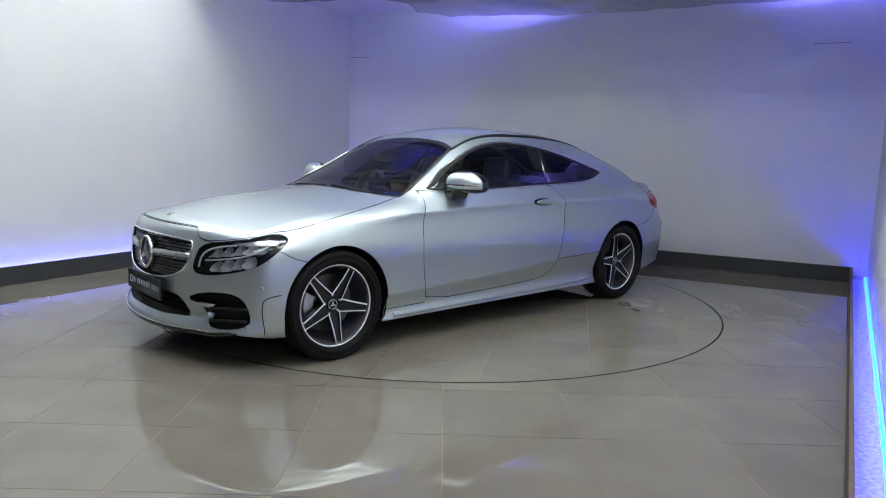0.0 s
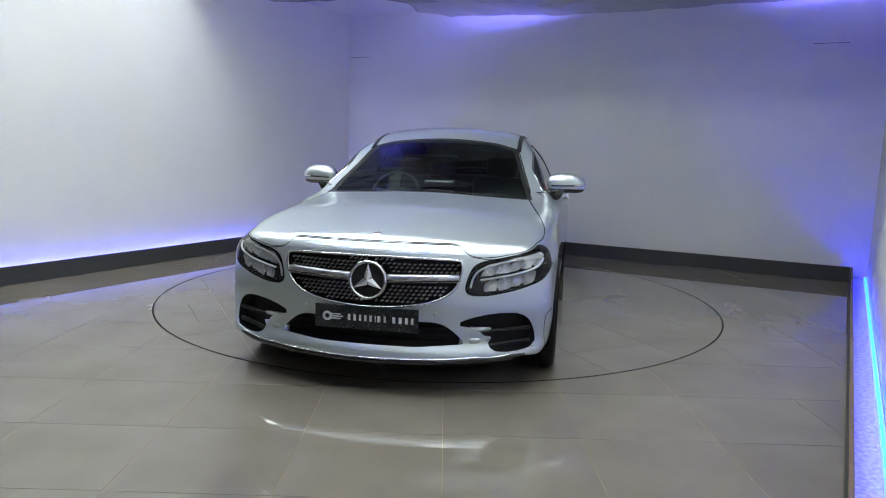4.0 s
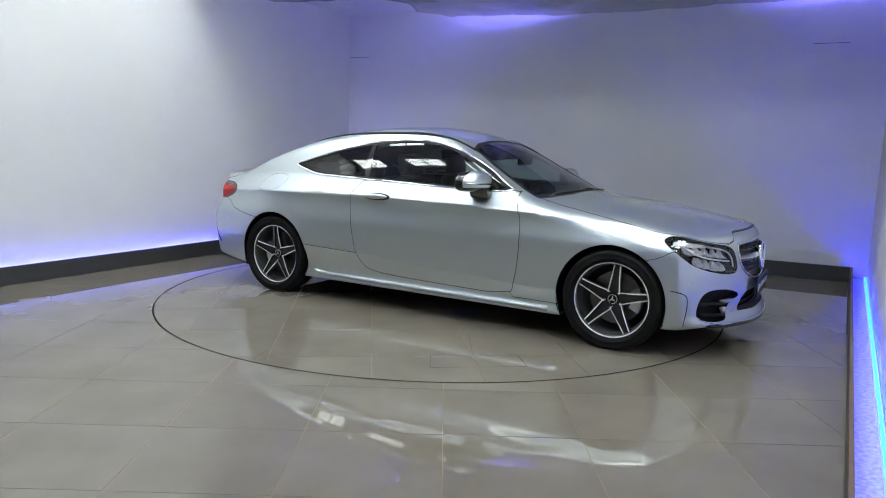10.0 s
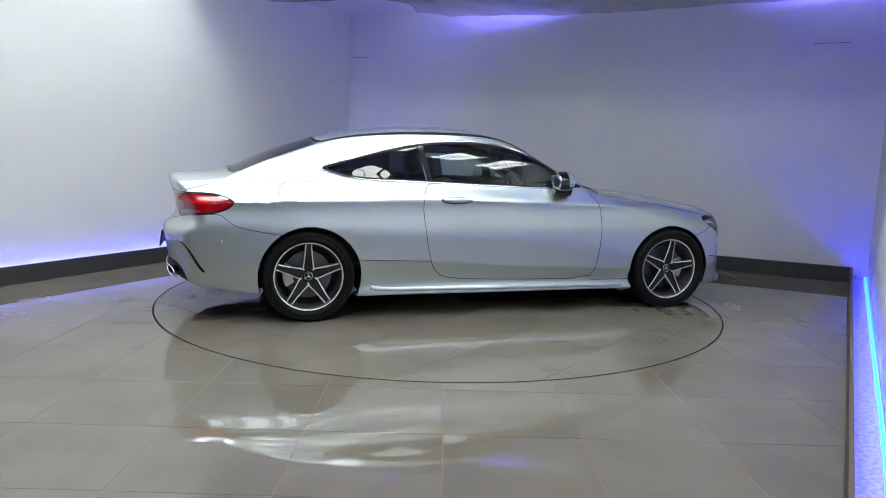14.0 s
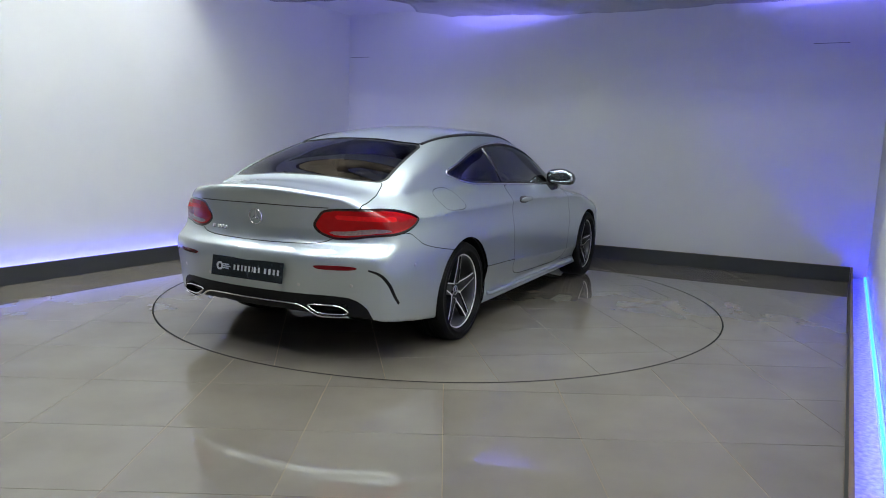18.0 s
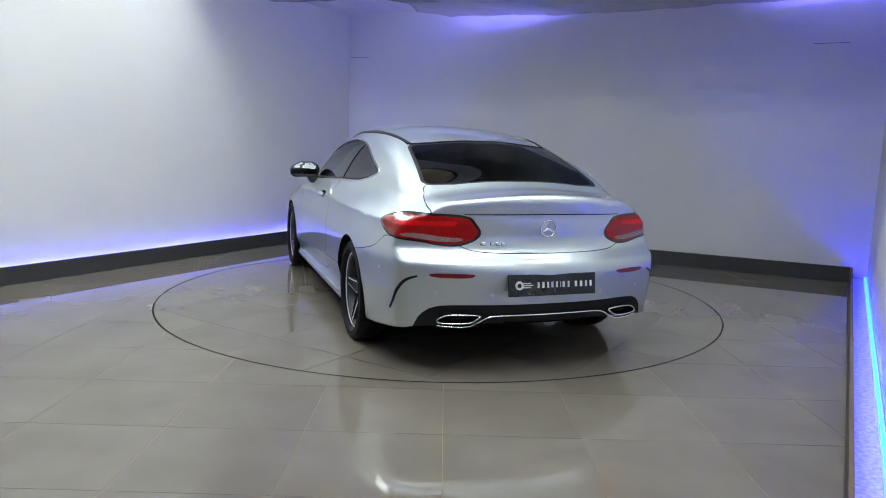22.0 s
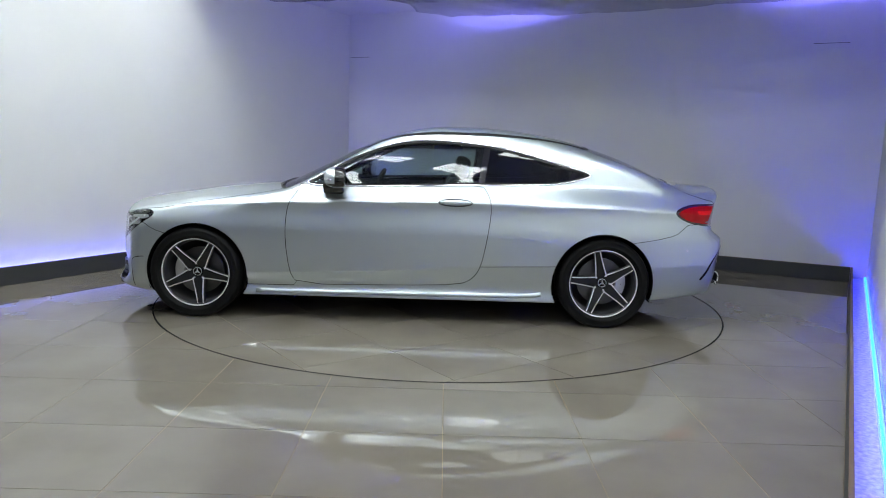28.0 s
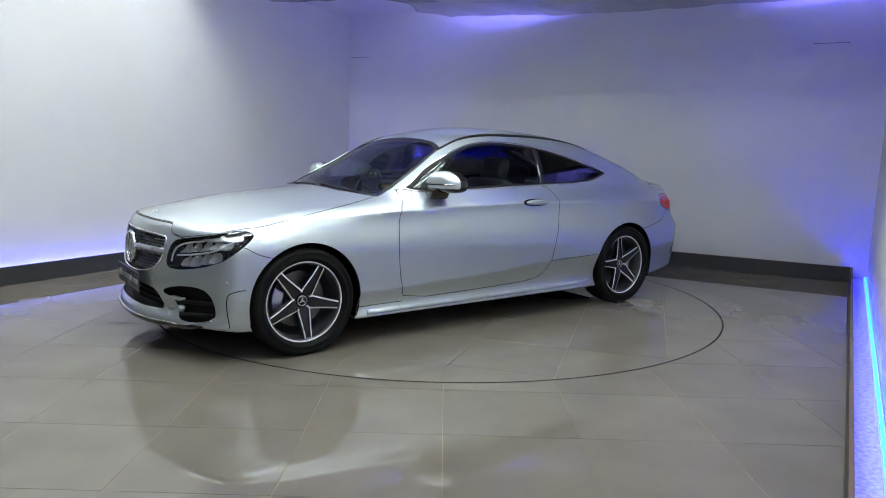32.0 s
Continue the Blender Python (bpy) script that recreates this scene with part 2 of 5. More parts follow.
def outside_ring(poly, r):
    """A tile polygon with the bite of the round table taken out (the tile is fine enough to keep simple polygons)."""
    c = Vector((TABLE_C.x, TABLE_C.y))
    fine = []
    for i, a in enumerate(poly):
        b = poly[(i + 1) % len(poly)]
        for s in range(40):
            fine.append(a + (b - a) * (s / 40))
    out = []
    for p in fine:
        d = p - c
        out.append(p if d.length >= r else None)
    if all(o is None for o in out):
        return None
    if all(o is not None for o in out):
        return poly
    k = len(out)
    start = next(i for i in range(k) if out[i] is not None and out[i - 1] is None)
    run = []
    for s in range(k):
        o = out[(start + s) % k]
        if o is None:
            break
        run.append(o)

    def on_ring(p_in, p_out):
        lo, hi = p_in, p_out
        for _ in range(30):
            mid = (lo + hi) / 2
            if (mid - c).length < r:
                lo = mid
            else:
                hi = mid
        return hi
    first = on_ring(fine[(start - 1) % k], fine[start])
    last = on_ring(fine[(start + len(run)) % k], fine[(start + len(run) - 1) % k])
    a0 = math.atan2(last.y - c.y, last.x - c.x)
    a1 = math.atan2(first.y - c.y, first.x - c.x)
    da = (a1 - a0 + math.pi) % (2 * math.pi) - math.pi
    arc = [c + Vector((math.cos(a0 + da * s / 10), math.sin(a0 + da * s / 10))) * r for s in range(1, 10)]
    return [first] + run + [last] + arc


def lay_floor():
    joint = 0.0015
    whole = None
    c = Vector((TABLE_C.x, TABLE_C.y))
    for i in range(-22, 12):
        for j in range(-10, 17):
            x0, y0 = TX0 + i * TX, TY0 + j * TY
            poly = [Vector((x0 + joint, y0 + joint)), Vector((x0 + TX - joint, y0 + joint)), Vector((x0 + TX - joint, y0 + TY - joint)), Vector((x0 + joint, y0 + TY - joint))]
            mid = Vector((x0 + TX / 2, y0 + TY / 2))
            cut = poly
            for p, n in ((P_L, N_L), (P_B, N_B), (P_R, N_R), (FRONT, -A_DIR)):
                cut = clip_half(cut, p - n * 0.001, n)
                if len(cut) < 3:
                    break
            if len(cut) < 3:
                continue
            is_whole = cut == poly
            if (mid - c).length < TABLE_R + 0.6:
                res = outside_ring(cut, TABLE_R + 0.006)
                if res is None:
                    continue
                if res is not cut:
                    is_whole = False
                cut = res
            if is_whole:
                if whole is None:
                    whole = tile_mesh([p - mid for p in poly], -0.010, 0.0)
                ob = new("tile", whole)
                ob.parent = floor
                ob.location = (mid.x, mid.y, random.uniform(-0.0004, 0.0))
            else:
                ob = new("tile", tile_mesh(cut, -0.010, 0.0))
                ob.parent = floor
                ob.location = (0, 0, random.uniform(-0.0004, 0.0))


# ---------------------------------------------------------------- turntable
def build_turntable():
    n = 160
    verts, faces = [], []
    for z in (-0.05, -0.012):
        verts += [((TABLE_R - 0.006) * math.cos(2 * math.pi * i / n), (TABLE_R - 0.006) * math.sin(2 * math.pi * i / n), z) for i in range(n)]
    faces.append([n + i for i in range(n)])
    faces += [(i, (i + 1) % n, n + (i + 1) % n, n + i) for i in range(n)]
    table = new("turntable", mesh_from("turntable", verts, faces, M_BLACKGAP))
    tagged(table, "round tiled turntable set flush in the floor", "turntable")
    rr = TABLE_R - 0.008
    bed = [(0, 0, -0.0018)] + [(rr * math.cos(2 * math.pi * i / n), rr * math.sin(2 * math.pi * i / n), -0.0018) for i in range(n)]
    part("tile_bed", mesh_from("tile_bed", bed, [(0, 1 + i, 1 + (i + 1) % n) for i in range(n)], M_GROUT), None, table, "brown mortar bed between the tiles")
    # Flush black strip laid over the gap, in place of its shade.
    seal = []
    for i in range(n):
        for q in (TABLE_R - 0.0060, TABLE_R + 0.0055):
            seal.append((q * math.cos(2 * math.pi * i / n), q * math.sin(2 * math.pi * i / n), 0.0004))
    sf = [(2 * i, 2 * i + 1, (2 * i + 3) % (2 * n), (2 * i + 2) % (2 * n)) for i in range(n)]
    part("ring_seal", mesh_from("ring_seal", seal, sf, M_BLACKGAP), None, table, "thin black strip for the dark gap round the table")
    joint = 0.0013
    r = TABLE_R - 0.006
    CT, ST = math.cos(radians(36.7)), math.sin(radians(36.7))
    UV0 = (0.03, 0.03)
    for i in range(-5, 5):
        for j in range(-5, 5):
            x0, y0 = UV0[0] + i * 0.595, UV0[1] + j * 0.595
            poly = [Vector((x0 + joint, y0 + joint)), Vector((x0 + 0.595 - joint, y0 + joint)), Vector((x0 + 0.595 - joint, y0 + 0.595 - joint)), Vector((x0 + joint, y0 + 0.595 - joint))]
            k = 72
            cut = [Vector((p.x * CT - p.y * ST, p.x * ST + p.y * CT)) for p in poly]
            for s in range(k):
                a = 2 * math.pi * (s + 0.5) / k
                nn = Vector((math.cos(a), math.sin(a)))
                cut = clip_half(cut, nn * r * math.cos(math.pi / k) ** 0.5, nn)
                if len(cut) < 3:
                    break
            if len(cut) < 3:
                continue
            ob = new("tile", tile_mesh(cut, -0.011, 0.0))
            ob.parent = table
    # saw cuts round a small hatch, and a few cracks
    for line, w in ((((0.984, -1.724), (0.866, -1.530), (1.067, -1.373), (0.818, -0.971)), 0.0022), (((0.984, -1.724), (1.424, -1.383), (1.289, -1.219)), 0.0036), (((1.171, -1.402), (1.259, -1.306)), 0.0018), (((0.024, -2.015), (0.097, -2.205)), 0.0025)):
        verts, faces = [], []
        for p, q in zip(line, line[1:]):
            p, q = Vector(p), Vector(q)
            d = (q - p).normalized()
            e = Vector((-d.y, d.x)) * w / 2
            k = 8
            for i in range(k + 1):
                c = p.lerp(q, i / k) + e * noise.noise(Vector((p.x * 9 + i, p.y * 9, 3.0)))
                o = e * (0.7 + 0.6 * abs(noise.noise(Vector((q.x * 7 + i * 2.3, 1.0, 0.0)))))
                verts += [(*(c + o), 0.0005), (*(c - o), 0.0005)]
            b = len(verts) - 2 * (k + 1)
            faces += [(b + 2 * i, b + 2 * i + 1, b + 2 * i + 3, b + 2 * i + 2) for i in range(k)]
        part("tile_cut", mesh_from("tile_cut", verts, faces, M_BLACKGAP), None, table, "thin dark cut in the tiles")
    return table


turntable = build_turntable()
turntable.location = TABLE_C
lay_floor()


# ---------------------------------------------------------------- ceiling panels and the foil canopy
def light_panel(a, b):
    """A square ceiling panel: white frame with a cross bar, and four glowing windows."""
    ob = new("ceiling_light", None)
    ob.matrix_basis = panel_pose(a, b)
    tagged(ob, "square white recessed light panel with four windows, switched on, front row added", "ceiling light", "ceiling light panels")
    bm = bmesh.new()
    for x0, x1, y0, y1 in ((-.3, .3, -.3, -.275), (-.3, .3, .275, .3), (-.3, -.275, -.275, .275), (.275, .3, -.275, .275), (-.018, .018, -.275, .275), (-.275, -.018, -.006, .006), (.018, .275, -.006, .006)):
        box_bm(bm, x0, x1, y0, y1, -0.014, -0.0005)
    part("frame", bm, M_PANELFRAME, ob)
    for x0 in (-.274, .019):
        for y0 in (-.274, .007):
            bm = bmesh.new()
            box_bm(bm, x0, x0 + .255, y0, y0 + .267, -0.010, -0.002)
            part("diffuser", bm, M_PANEL, ob, "glowing white diffuser")
    return ob


def panel_pose(a, b):
    p = Vector((TABLE_C.x, TABLE_C.y)) + A_DIR * a + B_DIR * b
    return pose(p.x, p.y, CEIL, 0, 0, math.degrees(math.atan2(B_DIR.y, B_DIR.x)))


PANEL_COLUMNS = (-2.70, -1.64, -0.58, 0.48, 1.54, 2.60)
first = light_panel(-0.55, PANEL_COLUMNS[0])
# The front row at -3.75 is unseen, added to brighten the near floor.
for a, columns in ((-0.55, PANEL_COLUMNS[1:]), (-2.15, PANEL_COLUMNS), (-3.75, PANEL_COLUMNS[2:])):
    for b in columns:
        copy_thing(first, panel_pose(a, b))


def canopy_point(u, v):
    s = min(1.0, max(0.0, (u - 0.36) / 0.30))
    left = -2.62 + 1.20 * s * s * (3 - 2 * s) - 0.20 * max(0.0, u - 0.66) / 0.34
    b = left + (3.0 - left) * v
    far = float(np.interp(b, (-2.7, -1.62, -1.38, -1.0, -0.72, -0.08, 0.5, 1.14, 2.23, 3.0), (1.95, 2.08, 2.48, 2.61, 2.68, 2.82, 2.90, 2.96, 2.95, 2.92)))
    a = 0.10 + (far - 0.10) * u
    z = 2.762 + 0.024 * u
    sag = math.sin(math.pi * u) * 0.035 + 0.02 * u
    z -= sag * (0.7 + 0.3 * math.sin(b * 2.1 + 1.0)) * (0.2 + 0.8 * min(1, u * 3))
    fold = 0.020 * noise.noise(Vector((a * 0.8, b * 2.2, 2.0))) + 0.012 * noise.noise(Vector((a * 2.2, b * 6.5, 5.0))) + 0.006 * noise.noise(Vector((a * 7, b * 14, 9.0)))
    z += fold * min(1.0, u * 4)
    p = Vector((TABLE_C.x, TABLE_C.y)) + A_DIR * a + B_DIR * b
    return Vector((p.x, p.y, z))


def canopy_mesh():
    """A slack foil sheet hung under the ceiling over the far half of the bay."""
    na, nb = 60, 140
    verts, faces = [canopy_point(i / na, j / nb) for i in range(na + 1) for j in range(nb + 1)], []
    for i in range(na):
        for j in range(nb):
            k = i * (nb + 1) + j
            faces.append((k, k + 1, k + nb + 2, k + nb + 1))
    return mesh_from("canopy", verts, faces, M_FOIL, True)


canopy = tagged(new("foil_canopy", canopy_mesh()), "shiny crumpled foil sheet slung below the ceiling", "canopy")
sol = canopy.modifiers.new("thickness", "SOLIDIFY")
sol.thickness = 0.004


def edge_light(u0, u1, v0, v1):
    """An unseen light strip added on the sheet's far edge to tint the walls blue, behind the fold as seen from below.
    """
    verts, faces = [], []
    k = 60
    for i in range(k + 1):
        p = canopy_point(u0 + (u1 - u0) * min(1.0, i / 15), v0 + (v1 - v0) * max(0.0, (i - 15) / (k - 15)))
        for d, z in ((-0.004, 0.004), (0.004, 0.004), (0.004, 0.052), (-0.004, 0.052)):
            verts.append((p.x + A_DIR.x * d, p.y + A_DIR.y * d, p.z + z))
    for i in range(k):
        for s in range(4):
            t = (s + 1) % 4
            faces.append((i * 4 + s, i * 4 + t, i * 4 + 4 + t, i * 4 + 4 + s))
    tagged(new("light_strip", mesh_from("light_strip", verts, faces, M_BLUEFILL)), "unseen blue light strip added along the edge of the foil sheet", "light strip")


# Two added strips, for the blue high on the far wall.
edge_light(0.62, 0.96, 0.012, 0.29)
edge_light(0.62, 0.94, 0.988, 0.80)


def wall_joint(t0, t1, z):
    """A hairline joint between two boards of the far wall."""
    p, q = wLB + U_B * t0, wLB + U_B * t1
    ob = structure("trim_joint", strip_between(p, q, -N_B, 0.0, 0.002, z, z + 0.004), M_DARKGROUT, "dark hairline joint in the white wall", "trim")
    return ob


wall_joint(0.02, 0.32, 2.392)
wall_joint(5.60, 5.92, 2.360)

# ================================================================ the car
def paint_material():
    """Silver metallic lacquer: bright flakes under a clear coat."""
    m, n, l, b = material("silver_metallic_paint")
    tc = n.new("ShaderNodeTexCoord")
    fl = n.new("ShaderNodeTexNoise")
    fl.inputs["Scale"].default_value, fl.inputs["Detail"].default_value = 900, 2
    l.new(tc.outputs["Object"], fl.inputs["Vector"])
    big = n.new("ShaderNodeTexNoise")
    big.inputs["Scale"].default_value = 3
    l.new(tc.outputs["Object"], big.inputs["Vector"])
    ramp = n.new("ShaderNodeValToRGB")
    ramp.color_ramp.elements[0].position, ramp.color_ramp.elements[0].color = 0.3, (0.54, 0.605, 0.63, 1)
    ramp.color_ramp.elements[1].position, ramp.color_ramp.elements[1].color = 0.7, (0.585, 0.65, 0.675, 1)
    l.new(fl.outputs["Fac"], ramp.inputs["Fac"])
    l.new(ramp.outputs["Color"], b.inputs["Base Color"])
    b.inputs["Metallic"].default_value = 0.93
    r = n.new("ShaderNodeMapRange")
    r.inputs["To Min"].default_value, r.inputs["To Max"].default_value = 0.41, 0.44
    l.new(big.outputs["Fac"], r.inputs["Value"])
    l.new(r.outputs[0], b.inputs["Roughness"])
    b.inputs["Coat Weight"].default_value = 1.0
    b.inputs["Coat Roughness"].default_value = 0.015
    b.inputs["Coat IOR"].default_value = 1.9
    return m


def glass_material(name, tint, rough=0.0, through=0.5, ior=1.52):
    """Thin tinted pane: mirror-like surface over a see-through tint."""
    m = bpy.data.materials.new(name)
    m.use_nodes = True
    n, l = m.node_tree.nodes, m.node_tree.links
    n.remove(n["Principled BSDF"])
    out = n["Material Output"]
    tr = n.new("ShaderNodeBsdfTransparent")
    tr.inputs[0].default_value = (*[c * through for c in tint], 1)
    gl = n.new("ShaderNodeBsdfGlossy")
    gl.inputs["Roughness"].default_value = rough
    gl.inputs["Color"].default_value = (1, 1, 1, 1)
    fr = n.new("ShaderNodeFresnel")
    fr.inputs["IOR"].default_value = ior
    mix = n.new("ShaderNodeMixShader")
    l.new(fr.outputs[0], mix.inputs[0])
    l.new(tr.outputs[0], mix.inputs[1])
    l.new(gl.outputs[0], mix.inputs[2])
    l.new(mix.outputs[0], out.inputs["Surface"])
    return m


M_PAINT = paint_material()
M_GLASS = glass_material("tinted_car_glass", (0.80, 0.95, 0.93), through=0.74, ior=1.56)
M_PRIVACY = glass_material("dark_privacy_glass", (0.8, 0.9, 0.95), through=0.10, ior=1.50)
M_LENS = glass_material("clear_lamp_lens", (0.97, 0.98, 1.0), through=0.92)
# Slight emission brightens the red, though the tail lamp is off.
M_REDLENS = simple("red_lamp_lens", (0.60, 0.004, 0.008), 0.10, spec=0.15, coat=0.3, vary=0.25, scale=60, emit=(1.0, 0.01, 0.01), power=0.05)
M_REDDEEP = simple("deep_red_lamp_border", (0.030, 0.001, 0.002), 0.06, coat=1.0, vary=0.2, scale=40)
M_WHITELENS = simple("ribbed_clear_lens", (0.24, 0.17, 0.17), 0.15, coat=0.6, vary=0.6, scale=90)
M_CHROME = simple("chrome", (0.80, 0.81, 0.83), 0.06, metal=1.0, vary=0.02)
M_SATIN = simple("satin_silver", (0.62, 0.63, 0.65), 0.28, metal=1.0, vary=0.05)
M_BLACK = simple("gloss_black_trim", (0.008, 0.008, 0.009), 0.10, coat=0.6, vary=0.1)
M_MATT = simple("black_plastic", (0.008, 0.008, 0.009), 0.5, spec=0.25, vary=0.2, scale=60)
M_UNDER = simple("black_underbody", (0.005, 0.005, 0.005), 0.9, spec=0.1, vary=0.2)
# Black put on panel borders in place of the gaps' shade.
M_GAPSHADE = simple("panel_gap_shade", (0.006, 0.006, 0.006), 0.8, spec=0.1, vary=0.1)
M_RUBBER = simple("tyre_rubber", (0.007, 0.007, 0.0075), 0.6, spec=0.18, vary=0.25, scale=30, bump=0.2)
M_RIM = simple("dark_grey_rim", (0.014, 0.0145, 0.016), 0.35, metal=0.1, coat=0.15, vary=0.1)
M_BARREL = simple("grey_rim_barrel", (0.075, 0.076, 0.08), 0.35, metal=0.3, vary=0.1)
M_RIMFACE = simple("machined_rim_face", (0.86, 0.86, 0.88), 0.34, metal=0.45, vary=0.06, scale=80)
M_DISC = simple("brake_disc_steel", (0.15, 0.15, 0.15), 0.4, metal=1.0, vary=0.2, scale=20)
M_CABIN = simple("black_cabin_trim", (0.030, 0.030, 0.031), 0.65, vary=0.25, scale=20)
M_LEATHER = simple("black_leather", (0.022, 0.021, 0.021), 0.45, vary=0.3, scale=35, bump=0.3)
M_PLATE = simple("dark_plate", (0.010, 0.014, 0.018), 0.25, vary=0.15)
M_WHITE = simple("white_lettering", (0.50, 0.51, 0.53), 0.4, vary=0.03)
M_MIRROR = simple("mirror_glass", (0.55, 0.58, 0.62), 0.01, metal=1.0, vary=0)
M_LAMPIN = simple("lamp_reflector", (0.80, 0.81, 0.83), 0.22, metal=0.6, vary=0.3, scale=60)
M_LAMPDARK = simple("lamp_bezel_black", (0.006, 0.006, 0.007), 0.25, spec=0.2, vary=0.2)


# ---- body form: sections along the car, x forward, y to its left, z up; the middle of the wheelbase is the origin
def pchip(xs, ys):
    xs, ys = np.asarray(xs, float), np.asarray(ys, float)
    h, d = np.diff(xs), np.diff(ys) / np.diff(xs)
    s = np.zeros_like(ys)
    for i in range(1, len(xs) - 1):
        s[i] = 0.5 * (d[i - 1] * h[i] + d[i] * h[i - 1]) / (h[i] + h[i - 1]) * 2
        if d[i - 1] * d[i] > 0:
            lim = 3 * min(abs(d[i - 1]), abs(d[i]))
            s[i] = math.copysign(min(abs(s[i]), lim), d[i])
        else:
            s[i] = 0
    s[0], s[-1] = d[0], d[-1]

    def f(x):
        x = np.clip(x, xs[0], xs[-1])
        i = np.clip(np.searchsorted(xs, x) - 1, 0, len(xs) - 2)
        t = (x - xs[i]) / h[i]
        return ((1 + 2 * t) * (1 - t) ** 2 * ys[i] + t * (1 - t) ** 2 * h[i] * s[i] + t * t * (3 - 2 * t) * ys[i + 1] + t * t * (t - 1) * h[i] * s[i + 1])
    return f


SX = (-2.50, -2.20, -1.90, -1.42, -1.00, -0.50, 0.00, 0.50, 1.00, 1.42, 1.75, 2.00, 2.30)
LEVEL_Z = [pchip(SX, v) for v in (
    (0.10,) * 13,
    (0.17,) * 13,
    (0.235, 0.235, 0.235, 0.24, 0.245, 0.245, 0.24, 0.235, 0.23, 0.23, 0.23, 0.23, 0.23),
    (0.47, 0.46, 0.45, 0.44, 0.43, 0.41, 0.37, 0.35, 0.33, 0.33, 0.35, 0.40, 0.40),
    (0.62,) * 13,
    (0.805, 0.805, 0.818, 0.838, 0.846, 0.848, 0.842, 0.829, 0.808, 0.786, 0.762, 0.735, 0.70),
    (0.90, 0.92, 0.955, 0.985, 0.985, 0.972, 0.952, 0.938, 0.925, 0.900, 0.86, 0.80, 0.76),
    (1.14,) * 13,
    (1.30,) * 13)]
LEVEL_Y = [pchip(SX, v) for v in (
    (0.64, 0.72, 0.80, 0.83, 0.84, 0.84, 0.84, 0.84, 0.84, 0.83, 0.80, 0.74, 0.66),
    (0.64, 0.745, 0.825, 0.865, 0.868, 0.868, 0.868, 0.868, 0.868, 0.865, 0.84, 0.78, 0.68),
    (0.68, 0.775, 0.846, 0.880, 0.858, 0.845, 0.841, 0.841, 0.850, 0.878, 0.868, 0.82, 0.70),
    (0.70, 0.800, 0.866, 0.906, 0.902, 0.892, 0.886, 0.884, 0.886, 0.898, 0.886, 0.845, 0.73),
    (0.69, 0.795, 0.862, 0.907, 0.905, 0.900, 0.896, 0.893, 0.893, 0.898, 0.880, 0.83, 0.72),
    (0.65, 0.745, 0.822, 0.890, 0.894, 0.888, 0.883, 0.878, 0.872, 0.862, 0.838, 0.79, 0.66),
    (0.57, 0.63, 0.678, 0.715, 0.750, 0.778, 0.787, 0.785, 0.775, 0.76, 0.74, 0.68, 0.56),
    (0.525, 0.56, 0.590, 0.630, 0.664, 0.688, 0.695, 0.694, 0.686, 0.67, 0.65, 0.60, 0.50),
    (0.40, 0.43, 0.455, 0.500, 0.535, 0.560, 0.568, 0.568, 0.560, 0.55, 0.53, 0.50, 0.40))]
TOP_Z = pchip((-2.60, -2.42, -2.36, -2.30, -2.18, -2.02, -1.94, -1.71, -1.39, -1.25, -1.02, -0.79, -0.56, -0.34, -0.11, 0.11, 0.34, 0.56, 0.74, 0.90, 0.97, 1.05, 1.24, 1.47, 1.69, 1.92, 2.02, 2.09, 2.15, 2.20, 2.30),
              (0.90, 0.960, 0.983, 0.985, 0.996, 1.016, 1.045, 1.147, 1.258, 1.297, 1.341, 1.370, 1.384, 1.386, 1.367, 1.314, 1.226, 1.111, 1.020, 0.944, 0.928, 0.918, 0.897, 0.872, 0.838, 0.800, 0.782, 0.762, 0.728, 0.67, 0.55))
TOP_K = pchip((-2.5, -2.2, -1.9, -1.4, -0.9, -0.3, 0.3, 0.8, 1.1, 1.5, 1.9, 2.3), (0.17, 0.16, 0.17, 0.20, 0.17, 0.15, 0.11, 0.07, 0.09, 0.10, 0.13, 0.16))
TOP_BOW = pchip((-2.6, 0.0, 0.35, 0.95, 1.10, 1.5, 2.3), (0.0, 0.0, 0.17, 0.20, 0.17, 0.0, 0.0))
FRONT_X = pchip((0.05, 0.14, 0.18, 0.22, 0.28, 0.38, 0.46, 0.55, 0.68, 0.73, 0.77, 0.85, 1.5), (2.13, 2.175, 2.20, 2.195, 2.165, 2.160, 2.158, 2.150, 2.128, 2.110, 2.085, 2.00, 1.2))
REAR_X = pchip((0.05, 0.25, 0.36, 0.45, 0.57, 0.62, 0.655, 0.69, 0.74, 0.80, 0.87, 0.93, 0.965, 1.0, 1.5), (2.30, 2.37, 2.395, 2.405, 2.425, 2.415, 2.375, 2.345, 2.338, 2.346, 2.356, 2.372, 2.380, 2.36, 1.9))
BOTTOM_Z = pchip((-2.6, -2.40, -2.15, -1.80, -1.40, -1.02, 1.04, 1.5, 1.80, 2.05, 2.3), (0.32, 0.295, 0.250, 0.207, 0.175, 0.165, 0.165, 0.165, 0.170, 0.180, 0.180))


